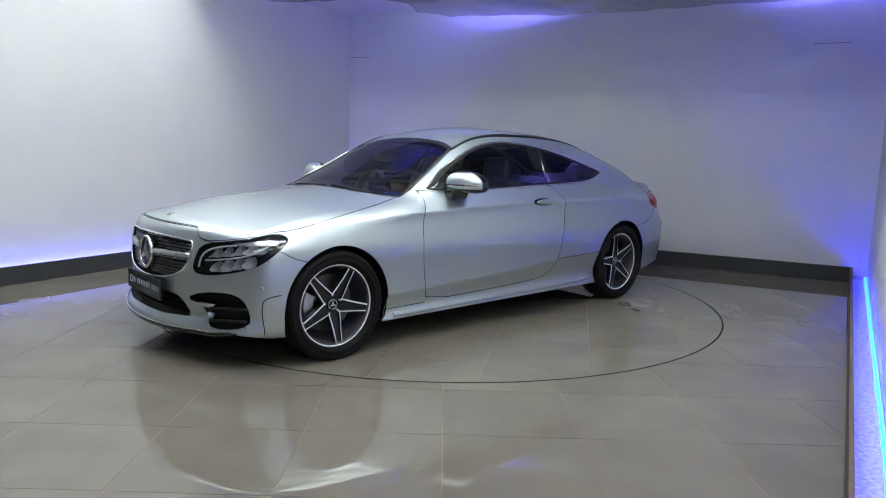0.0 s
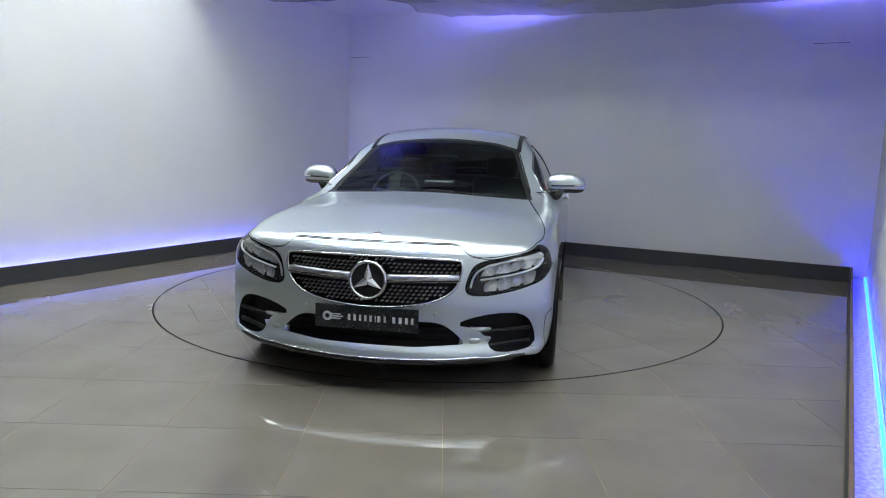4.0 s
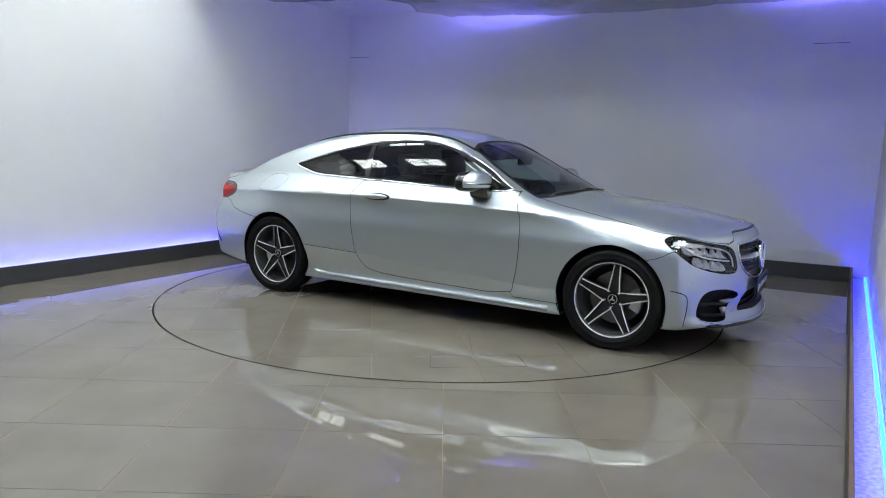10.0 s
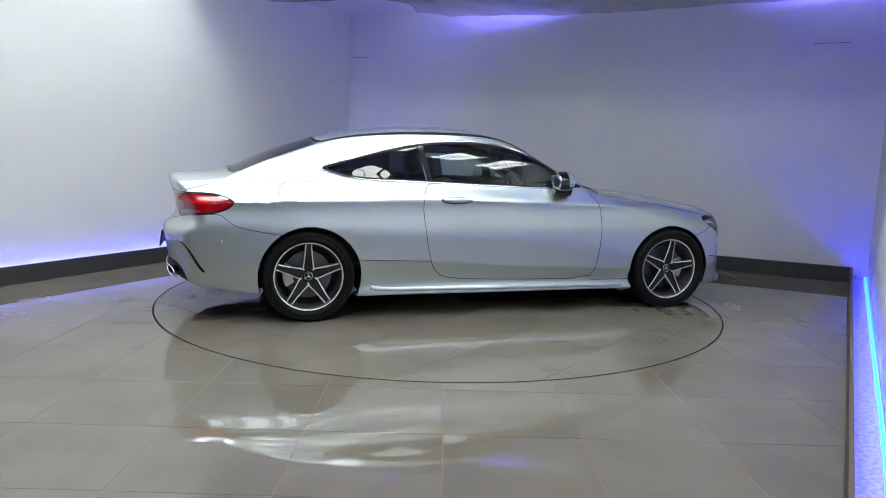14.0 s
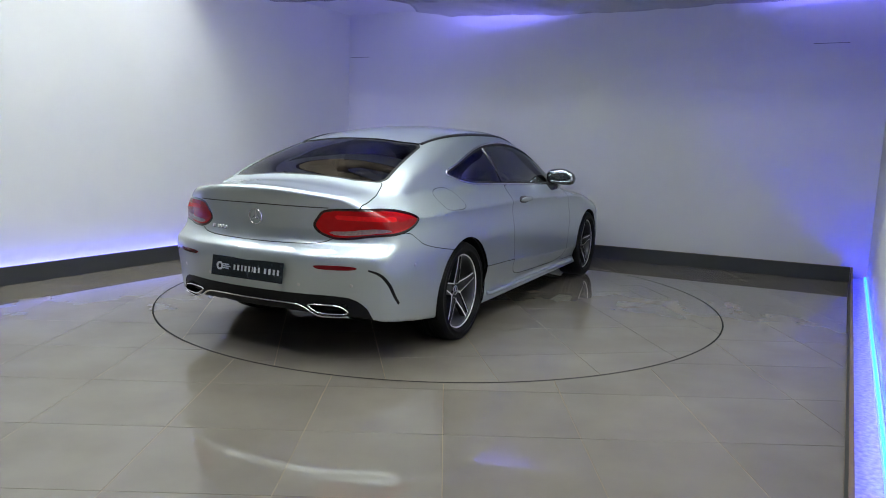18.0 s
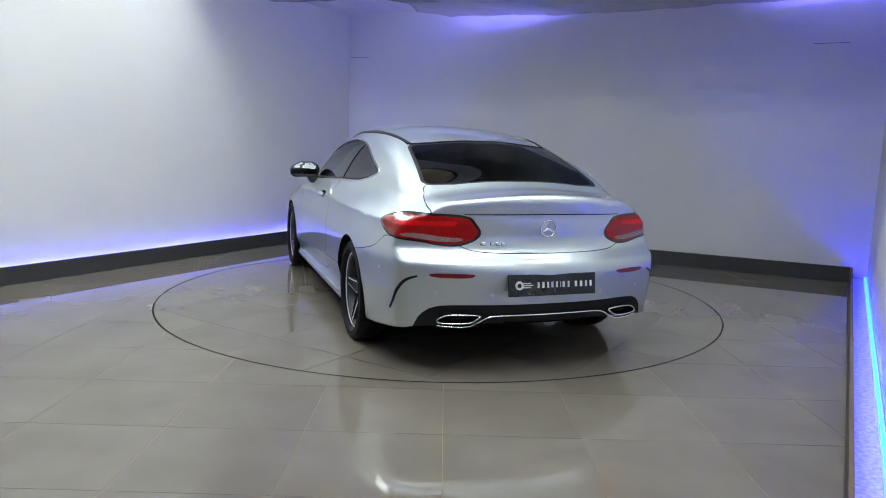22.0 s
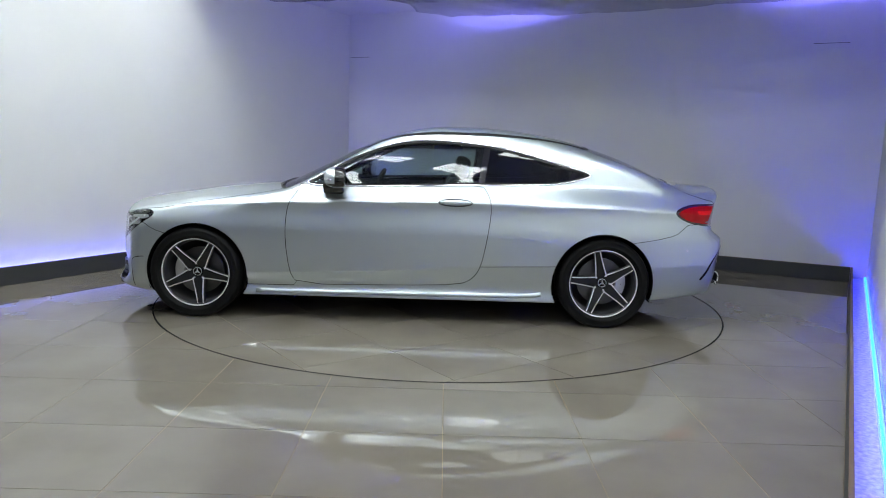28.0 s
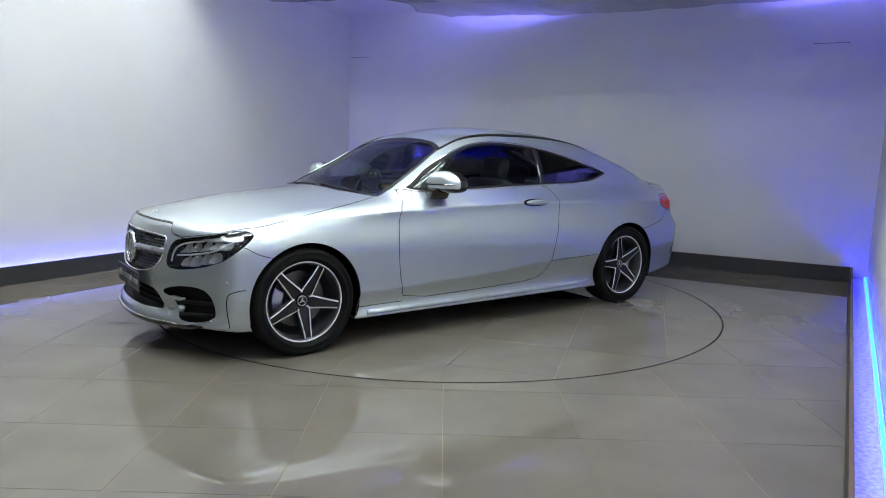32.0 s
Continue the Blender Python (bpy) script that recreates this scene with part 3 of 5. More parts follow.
def side_y(x, z):
    zs = [f(x) for f in LEVEL_Z]
    ys = [f(x) for f in LEVEL_Y]
    d = [(ys[i + 1] - ys[i]) / (zs[i + 1] - zs[i]) for i in range(8)]
    s = [d[0]]
    for i in range(1, 8):
        same = d[i - 1] * d[i] > 0
        hm = 2 * d[i - 1] * d[i] / np.where(np.abs(d[i - 1] + d[i]) < 1e-9, 1e-9, d[i - 1] + d[i])
        s.append(np.where(same, hm, 0.0) if i != 6 else d[6])
    s.append(d[7])
    lo, hi = list(s), list(s)
    hi[3], lo[3] = d[2] * 1.15, d[3]
    hi[5], lo[5] = d[4] * 0.9 + 0.28 * np.clip((1.9 - x) / 0.5, 0, 1) * np.clip((x + 2.2) / 0.4, 0, 1), d[5] * 0.72 + s[5] * 0.28
    out = ys[0] + (z - zs[0]) * s[0]
    for i in range(8):
        h = zs[i + 1] - zs[i]
        t = np.clip((z - zs[i]) / h, 0, 1)
        v = (1 + 2 * t) * (1 - t) ** 2 * ys[i] + t * (1 - t) ** 2 * h * lo[i] + t * t * (3 - 2 * t) * ys[i + 1] + t * t * (t - 1) * h * hi[i + 1]
        out = np.where(z >= zs[i], v, out)
    return np.where(z > zs[8], ys[8] + (z - zs[8]) * s[8], out)


def smax(a, b, k):
    h = np.maximum(k - np.abs(a - b), 0) / k
    return np.maximum(a, b) + h * h * k * 0.25


def body_field(x, y, z):
    """Signed field of the closed car body (negative inside)."""
    ay = np.abs(y)
    f_side = (ay - side_y(x, z)) * 0.9
    f_top = (z - (TOP_Z(x + TOP_BOW(x) * ay * ay) - TOP_K(x) * ay * ay)) * 0.92
    f_front = (x - (FRONT_X(z) - 0.40 * ay ** 2.25)) * 0.9
    f_rear = (-x - (REAR_X(z) - 0.37 * ay ** 2.4)) * 0.9
    f_bot = BOTTOM_Z(x) + 0.05 * np.maximum(x - 1.8, 0) / 0.4 * ay ** 2 * 2 - z
    k_top = 0.05 + 0.05 * np.clip((x - 0.9) / 0.4, 0, 1) + 0.03 * np.clip((-1.7 - x) / 0.3, 0, 1)
    f = smax(f_side, f_top, k_top)
    f = smax(f, f_front, 0.05)
    f = smax(f, f_rear, 0.035)
    return smax(f, f_bot, 0.015)


def surface_net(field, lo, hi, h):
    """Quads on the zero level of a field, with vertices pulled on to it and smooth normals."""
    ax = [np.arange(lo[i], hi[i] + h, h) for i in range(3)]
    g = np.stack(np.meshgrid(*ax, indexing="ij"), -1)
    f = np.concatenate([field(g[i:i + 24, ..., 0], g[i:i + 24, ..., 1], g[i:i + 24, ..., 2]) for i in range(0, g.shape[0], 24)])
    s = f < 0
    n = [k - 1 for k in f.shape]
    corner = [(i, j, k) for i in (0, 1) for j in (0, 1) for k in (0, 1)]
    cnt = sum(s[i:i + n[0], j:j + n[1], k:k + n[2]].astype(np.int8) for i, j, k in corner)
    cells = np.argwhere((cnt > 0) & (cnt < 8))
    index = -np.ones(n, int)
    index[tuple(cells.T)] = np.arange(len(cells))
    acc, num = np.zeros((len(cells), 3)), np.zeros(len(cells))
    for c in corner:
        for a in range(3):
            if c[a]:
                continue
            e = list(c)
            e[a] = 1
            p, q = cells + np.array(c), cells + np.array(e)
            fp, fq = f[tuple(p.T)], f[tuple(q.T)]
            hit = (fp < 0) != (fq < 0)
            t = np.where(hit, fp / np.where(hit, fp - fq, 1), 0)
            pos = p + 0.0
            pos[:, a] += t
            acc[hit] += pos[hit]
            num[hit] += 1
    v = acc / num[:, None] * h + np.array([a[0] for a in ax])
    e = 0.003
    for _ in range(3):
        f0 = field(*v.T)
        gr = np.stack([field(*(v + np.eye(3)[i] * e).T) - field(*(v - np.eye(3)[i] * e).T) for i in range(3)], 1) / (2 * e)
        v = v - np.clip(f0 / np.maximum((gr ** 2).sum(1), 0.2), -0.01, 0.01)[:, None] * gr
    nrm = normal_at(field, v)
    quads = []
    for a in range(3):
        b, c = (a + 1) % 3, (a + 2) % 3
        sl = [slice(None)] * 3
        s2 = [slice(None)] * 3
        sl[a], s2[a] = slice(0, -1), slice(1, None)
        x = np.argwhere(s[tuple(sl)] != s[tuple(s2)])
        x = x[(x[:, b] > 0) & (x[:, c] > 0) & (x[:, b] < n[b]) & (x[:, c] < n[c])]
        eb, ec = np.eye(3, dtype=int)[b], np.eye(3, dtype=int)[c]
        q = np.stack([index[tuple((x - o).T)] for o in (0 * eb, eb, eb + ec, ec)], 1)
        flip = s[tuple(x.T)]
        q[flip] = q[flip][:, ::-1]
        quads.append(q[:, ::-1])
    return v, nrm, np.concatenate(quads)


def normal_at(field, v, e=0.004):
    gr = np.stack([field(*(v + np.eye(3)[i] * e).T) - field(*(v - np.eye(3)[i] * e).T) for i in range(3)], 1)
    return gr / np.maximum(np.linalg.norm(gr, axis=1), 1e-9)[:, None]


class Shell:
    """A polygon surface that can be cut along the zero line of any value given at its vertices."""

    def __init__(self, v, n, faces):
        self.v, self.n, self.faces = v, n, faces

    def split(self, value):
        """Returns (inside, outside) by the sign of value at the vertices."""
        v, n = list(self.v), list(self.n)
        val = list(value)
        made = {}

        def cut(i, j):
            key = (i, j) if i < j else (j, i)
            if key not in made:
                t = val[i] / (val[i] - val[j])
                made[key] = len(v)
                v.append(self.v[i] + (self.v[j] - self.v[i]) * t)
                m = self.n[i] + (self.n[j] - self.n[i]) * t
                n.append(m / max(np.linalg.norm(m), 1e-9))
            return made[key]
        neg = np.asarray(value) < 0
        ins, outs = [], []
        for f in self.faces:
            k = sum(1 for i in f if neg[i])
            if k == len(f):
                ins.append(f)
            elif k == 0:
                outs.append(f)
            else:
                a, b = [], []
                for p in range(len(f)):
                    i, j = f[p], f[(p + 1) % len(f)]
                    (a if neg[i] else b).append(i)
                    if neg[i] != neg[j]:
                        c = cut(i, j)
                        a.append(c)
                        b.append(c)
                if len(a) > 2:
                    ins.append(a)
                if len(b) > 2:
                    outs.append(b)
        v, n = np.array(v), np.array(n)
        return Shell(v, n, ins).tidy(), Shell(v, n, outs).tidy()

    def tidy(self):
        used = sorted({i for f in self.faces for i in f})
        new_id = {o: k for k, o in enumerate(used)}
        if not used:
            return Shell(np.zeros((0, 3)), np.zeros((0, 3)), [])
        return Shell(self.v[used], self.n[used], [[new_id[i] for i in f] for f in self.faces])

    def moved(self, d):
        return Shell(self.v + self.n * d, self.n, self.faces)

    def mesh(self, name, mat):
        me = mesh_from(name, self.v, self.faces, mat, True)
        if len(self.faces):
            me.normals_split_custom_set_from_vertices([tuple(map(float, x)) for x in self.n])
        return me

    def rim(self, depth, name, mat):
        """The surface with its border folded inwards, so that a panel shows its thickness."""
        edge = {}
        for f in self.faces:
            for p in range(len(f)):
                i, j = f[p], f[(p + 1) % len(f)]
                edge[(i, j)] = edge.get((i, j), 0) + 1
        border = [(i, j) for (i, j) in edge if (j, i) not in edge]
        ids = sorted({i for e in border for i in e})
        at = {o: len(self.v) + k for k, o in enumerate(ids)}
        v = np.concatenate([self.v, self.v[ids] - self.n[ids] * depth]) if ids else self.v
        n = np.concatenate([self.n, self.n[ids]]) if ids else self.n
        faces = list(self.faces) + [[j, i, at[i], at[j]] for i, j in border]
        me = mesh_from(name, v, faces, mat, True)
        # Folded borders of painted panels are blackened, so the gaps read as shaded.
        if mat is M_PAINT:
            me.materials.append(M_GAPSHADE)
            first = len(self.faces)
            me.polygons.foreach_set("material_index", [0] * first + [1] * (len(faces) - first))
        me.normals_split_custom_set_from_vertices([tuple(map(float, x)) for x in n])
        return me


def rounded(pts, times=2):
    """Chaikin's corner cutting on a closed outline."""
    p = np.array(pts, float)
    for _ in range(times):
        q = np.roll(p, -1, 0)
        p = np.stack([p * 0.75 + q * 0.25, p * 0.25 + q * 0.75], 1).reshape(-1, 2)
    return p


def poly_dist(p, poly):
    """Signed distance of points to a closed outline, negative inside."""
    a, b = poly, np.roll(poly, -1, 0)
    d = np.full(len(p), 1e9)
    inside = np.zeros(len(p), bool)
    for s, e in zip(a, b):
        ed = e - s
        w = p - s
        t = np.clip((w @ ed) / max(ed @ ed, 1e-12), 0, 1)
        d = np.minimum(d, ((w - t[:, None] * ed) ** 2).sum(1))
        c = (s[1] > p[:, 1]) != (e[1] > p[:, 1])
        with np.errstate(divide="ignore", invalid="ignore"):
            xc = s[0] + (p[:, 1] - s[1]) * ed[0] / (ed[1] if abs(ed[1]) > 1e-12 else 1e-12)
        inside ^= c & (p[:, 0] < xc)
    return np.where(inside, -1, 1) * np.sqrt(d)


def line_dist(p, pts):
    d = np.full(len(p), 1e9)
    for s, e in zip(pts[:-1], pts[1:]):
        s, e = np.array(s), np.array(e)
        ed = e - s
        w = p - s
        t = np.clip((w @ ed) / (ed @ ed), 0, 1)
        d = np.minimum(d, ((w - t[:, None] * ed) ** 2).sum(1))
    return np.sqrt(d)


def side_view(v):
    return v[:, [0, 2]]


def front_view(v):
    return np.stack([np.abs(v[:, 1]), v[:, 2]], 1)


def top_view(v):
    return np.stack([v[:, 0], np.abs(v[:, 1])], 1)


def corner_front(v):
    return np.stack([(np.abs(v[:, 1]) - v[:, 0]) / math.sqrt(2), v[:, 2]], 1)


def corner_rear(v):
    return np.stack([(np.abs(v[:, 1]) + v[:, 0]) / math.sqrt(2), v[:, 2]], 1)


# ---- outlines (car metres)
ARCH_F, ARCH_R = (1.408, 0.312, 0.348), (-1.410, 0.312, 0.352)
DLO = rounded([(0.700, 0.940), (0.60, 0.992), (0.46, 1.080), (0.27, 1.178), (0.08, 1.240), (-0.08, 1.264), (-0.25, 1.272), (-0.52, 1.255), (-0.72, 1.225), (-0.92, 1.178), (-1.13, 1.117), (-1.36, 1.058), (-1.25, 1.022), (-1.12, 0.992), (-0.97, 0.978), (-0.61, 0.970), (-0.13, 0.953), (0.385, 0.936)], 2)
HEADLAMP = rounded([(-1.145, 0.515), (-1.125, 0.60), (-1.085, 0.668), (-0.95, 0.690), (-0.85, 0.706), (-0.77, 0.722), (-0.69, 0.738), (-0.64, 0.730), (-0.607, 0.708), (-0.637, 0.662), (-0.683, 0.618), (-0.75, 0.572), (-0.855, 0.540), (-0.95, 0.520), (-1.06, 0.505)], 2)
TAILLAMP = rounded([(-0.755, 0.81), (-0.80, 0.842), (-0.90, 0.866), (-0.976, 0.874), (-1.15, 0.876), (-1.32, 0.870), (-1.345, 0.825), (-1.370, 0.785), (-1.350, 0.742), (-1.29, 0.712), (-1.237, 0.702), (-1.15, 0.708), (-1.08, 0.722), (-0.912, 0.734), (-0.826, 0.754)], 2)
GRILLE = rounded([(-0.452, 0.66), (-0.43, 0.686), (0.43, 0.686), (0.452, 0.66), (0.446, 0.60), (0.425, 0.545), (0.365, 0.493), (0.24, 0.455), (0.0, 0.436), (-0.24, 0.455), (-0.365, 0.493), (-0.425, 0.545), (-0.446, 0.60)], 2)
LOWER = rounded([(-0.49, 0.255), (-0.44, 0.315), (-0.375, 0.366), (-0.31, 0.380), (0.31, 0.380), (0.375, 0.366), (0.44, 0.315), (0.49, 0.255)], 1)
INTAKE = rounded([(0.81, 0.250), (0.80, 0.335), (0.765, 0.400), (0.69, 0.424), (0.54, 0.412), (0.415, 0.366), (0.53, 0.345), (0.575, 0.30), (0.60, 0.235), (0.70, 0.226)], 1)
WINDSHIELD = [(0.955, 0.0), (0.945, 0.35), (0.888, 0.58), (0.842, 0.700), (0.24, 0.535), (0.20, 0.40), (0.185, 0.0)]
REARWIN = [(-1.36, 0.0), (-1.345, 0.35), (-1.31, 0.475), (-1.36, 0.51), (-1.86, 0.575), (-1.915, 0.545), (-1.955, 0.40), (-1.97, 0.0)]
DOOR = rounded([(0.73, 0.955), (0.715, 0.90), (0.770, 0.822), (0.790, 0.717), (0.790, 0.541), (0.767, 0.364), (0.725, 0.246), (0.0, 0.258), (-0.42, 0.275), (-0.515, 0.325), (-0.563, 0.419), (-0.595, 0.579), (-0.622, 0.775), (-0.618, 0.853), (-0.600, 0.910), (-0.56, 0.968), (-0.3, 0.955), (0.3, 0.940)], 1)
FLAP = rounded([(-1.36, 0.975), (-1.36, 0.845), (-1.60, 0.840), (-1.625, 0.86), (-1.60, 0.965)], 2)


# ---- small form helpers
def settle(view, pts, start=None):
    """Places outline points on the body: 'side' from (x, z), 'front'/'rear' from (y, z), 'top' from (x, y)."""
    p = np.array(pts, float)
    k = len(p)
    if view == "side":
        o, d, far = np.stack([p[:, 0], np.full(k, 1.2), p[:, 1]], 1), np.array([0, -1.0, 0]), 1.15
    elif view == "front":
        o, d, far = np.stack([np.full(k, 2.5), p[:, 0], p[:, 1]], 1), np.array([-1.0, 0, 0]), 1.5
    elif view == "rear":
        o, d, far = np.stack([np.full(k, -2.7), p[:, 0], p[:, 1]], 1), np.array([1.0, 0, 0]), 1.5
    elif view == "corner":
        r2 = math.sqrt(2)
        o, d, far = np.stack([(2.6 - p[:, 0]) / r2, (2.6 + p[:, 0]) / r2, p[:, 1]], 1), np.array([-1.0, -1.0, 0]) / r2, 2.0
    else:
        o, d, far = np.stack([p[:, 0], p[:, 1], np.full(k, 1.6)], 1), np.array([0, 0, -1.0]), 1.2
    lo, hi = np.zeros(k), np.full(k, far)
    steps = np.linspace(0, far, 120)
    done = np.zeros(k, bool)
    for s in steps[1:]:
        q = o + d * s
        ins = (body_field(*q.T) < 0) & ~done
        hi[ins], lo[ins] = s, s - steps[1]
        done |= ins
    for _ in range(24):
        mid = (lo + hi) / 2
        ins = body_field(*(o + d * mid[:, None]).T) < 0
        hi, lo = np.where(ins, mid, hi), np.where(ins, lo, mid)
    v = o + d * hi[:, None]
    return v, normal_at(body_field, v)


def dense(pts, step=0.02):
    out = []
    for a, b in zip(pts[:-1], pts[1:]):
        a, b = np.array(a, float), np.array(b, float)
        k = max(1, int(np.linalg.norm(b - a) / step))
        out += [a + (b - a) * i / k for i in range(k)]
    out.append(np.array(pts[-1], float))
    return np.array(out)


def smooth_line(pts, times=2):
    p = np.array(pts, float)
    for _ in range(times):
        q = [p[0]]
        for a, b in zip(p[:-1], p[1:]):
            q += [a * 0.75 + b * 0.25, a * 0.25 + b * 0.75]
        q.append(p[-1])
        p = np.array(q)
    return p


def ribbon(name, v, n, width, height, mat, closed=False, sink=0.001):
    """A moulding with a rounded section that follows a line on the body."""
    k = len(v)
    tan = np.roll(v, -1, 0) - np.roll(v, 1, 0)
    if not closed:
        tan[0], tan[-1] = v[1] - v[0], v[-1] - v[-2]
    tan /= np.maximum(np.linalg.norm(tan, axis=1), 1e-9)[:, None]
    side = np.cross(tan, n)
    side /= np.maximum(np.linalg.norm(side, axis=1), 1e-9)[:, None]
    wide = np.broadcast_to(width, k)
    sec = [(-0.5, 0.0), (-0.5, 0.5), (-0.28, 0.92), (0.28, 0.92), (0.5, 0.5), (0.5, 0.0)]
    verts = []
    for i in range(k):
        for a, b in sec:
            verts.append(v[i] + side[i] * a * wide[i] + n[i] * (b * height - sink))
    m = len(sec)
    faces = []
    for i in range(k if closed else k - 1):
        j = (i + 1) % k
        for s in range(m):
            t = (s + 1) % m
            faces.append((i * m + s, i * m + t, j * m + t, j * m + s))
    if not closed:
        faces += [tuple(range(m))[::-1], tuple((k - 1) * m + s for s in range(m))]
    me = mesh_from(name, verts, faces, mat, True)
    return me


def flip_y(me, name):
    """A mirrored copy of a mesh for the other side of the car."""
    v = [(p.co.x, -p.co.y, p.co.z) for p in me.vertices]
    f = [tuple(p.vertices)[::-1] for p in me.polygons]
    out = mesh_from(name, v, f, me.materials[0], True)
    return out


def pair(name, me, parent, label=""):
    a = part(name, me, None, parent, label)
    b = part(name, flip_y(me, name), None, parent, label)
    return a, b


def lathe(profile, seg, mat, name, closed=True, smooth=True):
    """Turns (radius, y) points about the y axis."""
    k = len(profile)
    verts, faces = [], []
    for i in range(seg):
        a = 2 * math.pi * i / seg
        for r, y in profile:
            verts.append((r * math.cos(a), y, r * math.sin(a)))
    for i in range(seg):
        j = (i + 1) % seg
        for p in range(k if closed else k - 1):
            q = (p + 1) % k
            faces.append((i * k + p, i * k + q, j * k + q, j * k + p))
    me = mesh_from(name, verts, faces, mat, smooth)
    return me


def plate_prism(outline, y0, y1, mat, name, inset=0.0):
    """A flat shape in the (x, z) plane, thick along y, with an optional bevelled outer face."""
    p = np.array(outline, float)
    c = p.mean(0)
    k = len(p)
    inner = p + (c - p) / np.maximum(np.linalg.norm(c - p, axis=1), 1e-9)[:, None] * inset
    verts = [(x, y0, z) for x, z in p] + [(x, y1 - inset * 0.8, z) for x, z in p] + [(x, y1, z) for x, z in inner]
    faces = [tuple(2 * k + i for i in range(k)), tuple(range(k))[::-1]]
    for i in range(k):
        j = (i + 1) % k
        faces += [(i, j, k + j, k + i), (k + i, k + j, 2 * k + j, 2 * k + i)]
    bm = bmesh.new()
    bm.from_mesh(mesh_from(name, verts, faces, mat))
    return bm_mesh(name, bm, mat)


def blob(field, lo, hi, h):
    v, n, q = surface_net(field, lo, hi, h)
    return Shell(v, n, [list(f) for f in q])


def join(meshes, name, mat):
    verts, faces = [], []
    for me in meshes:
        o = len(verts)
        verts += [tuple(p.co) for p in me.vertices]
        faces += [tuple(i + o for i in p.vertices) for p in me.polygons]
    return mesh_from(name, verts, faces, mat)


def curve_of(h, pts):
    return np.interp(h, [p[0] for p in pts], [p[1] for p in pts])


HOOD_LINE = smooth_line([(-1.70, 0.757), (-1.30, 0.756), (-1.145, 0.754), (-1.130, 0.748), (-1.118, 0.714), (-1.10, 0.700), (-1.03, 0.688), (-0.85, 0.712), (-0.69, 0.745), (-0.60, 0.752), (-0.474, 0.790), (-0.318, 0.835), (-0.173, 0.878), (-0.06, 0.928), (0.05, 0.975)], 1)
FBUMP_LINE = smooth_line([(-1.70, 0.752), (-1.30, 0.751), (-1.145, 0.749), (-1.130, 0.743), (-1.118, 0.709), (-1.10, 0.695), (-1.03, 0.683), (-0.64, 0.657), (-0.60, 0.625), (-0.555, 0.598), (-0.40, 0.55)], 1)
RBUMP_LINE = smooth_line([(-1.80, 0.668), (-1.50, 0.671), (-1.36, 0.677), (-1.30, 0.690), (-1.25, 0.716), (-0.85, 0.748), (-0.79, 0.705), (-0.745, 0.666), (-0.63, 0.634), (-0.50, 0.607), (-0.30, 0.58)], 1)


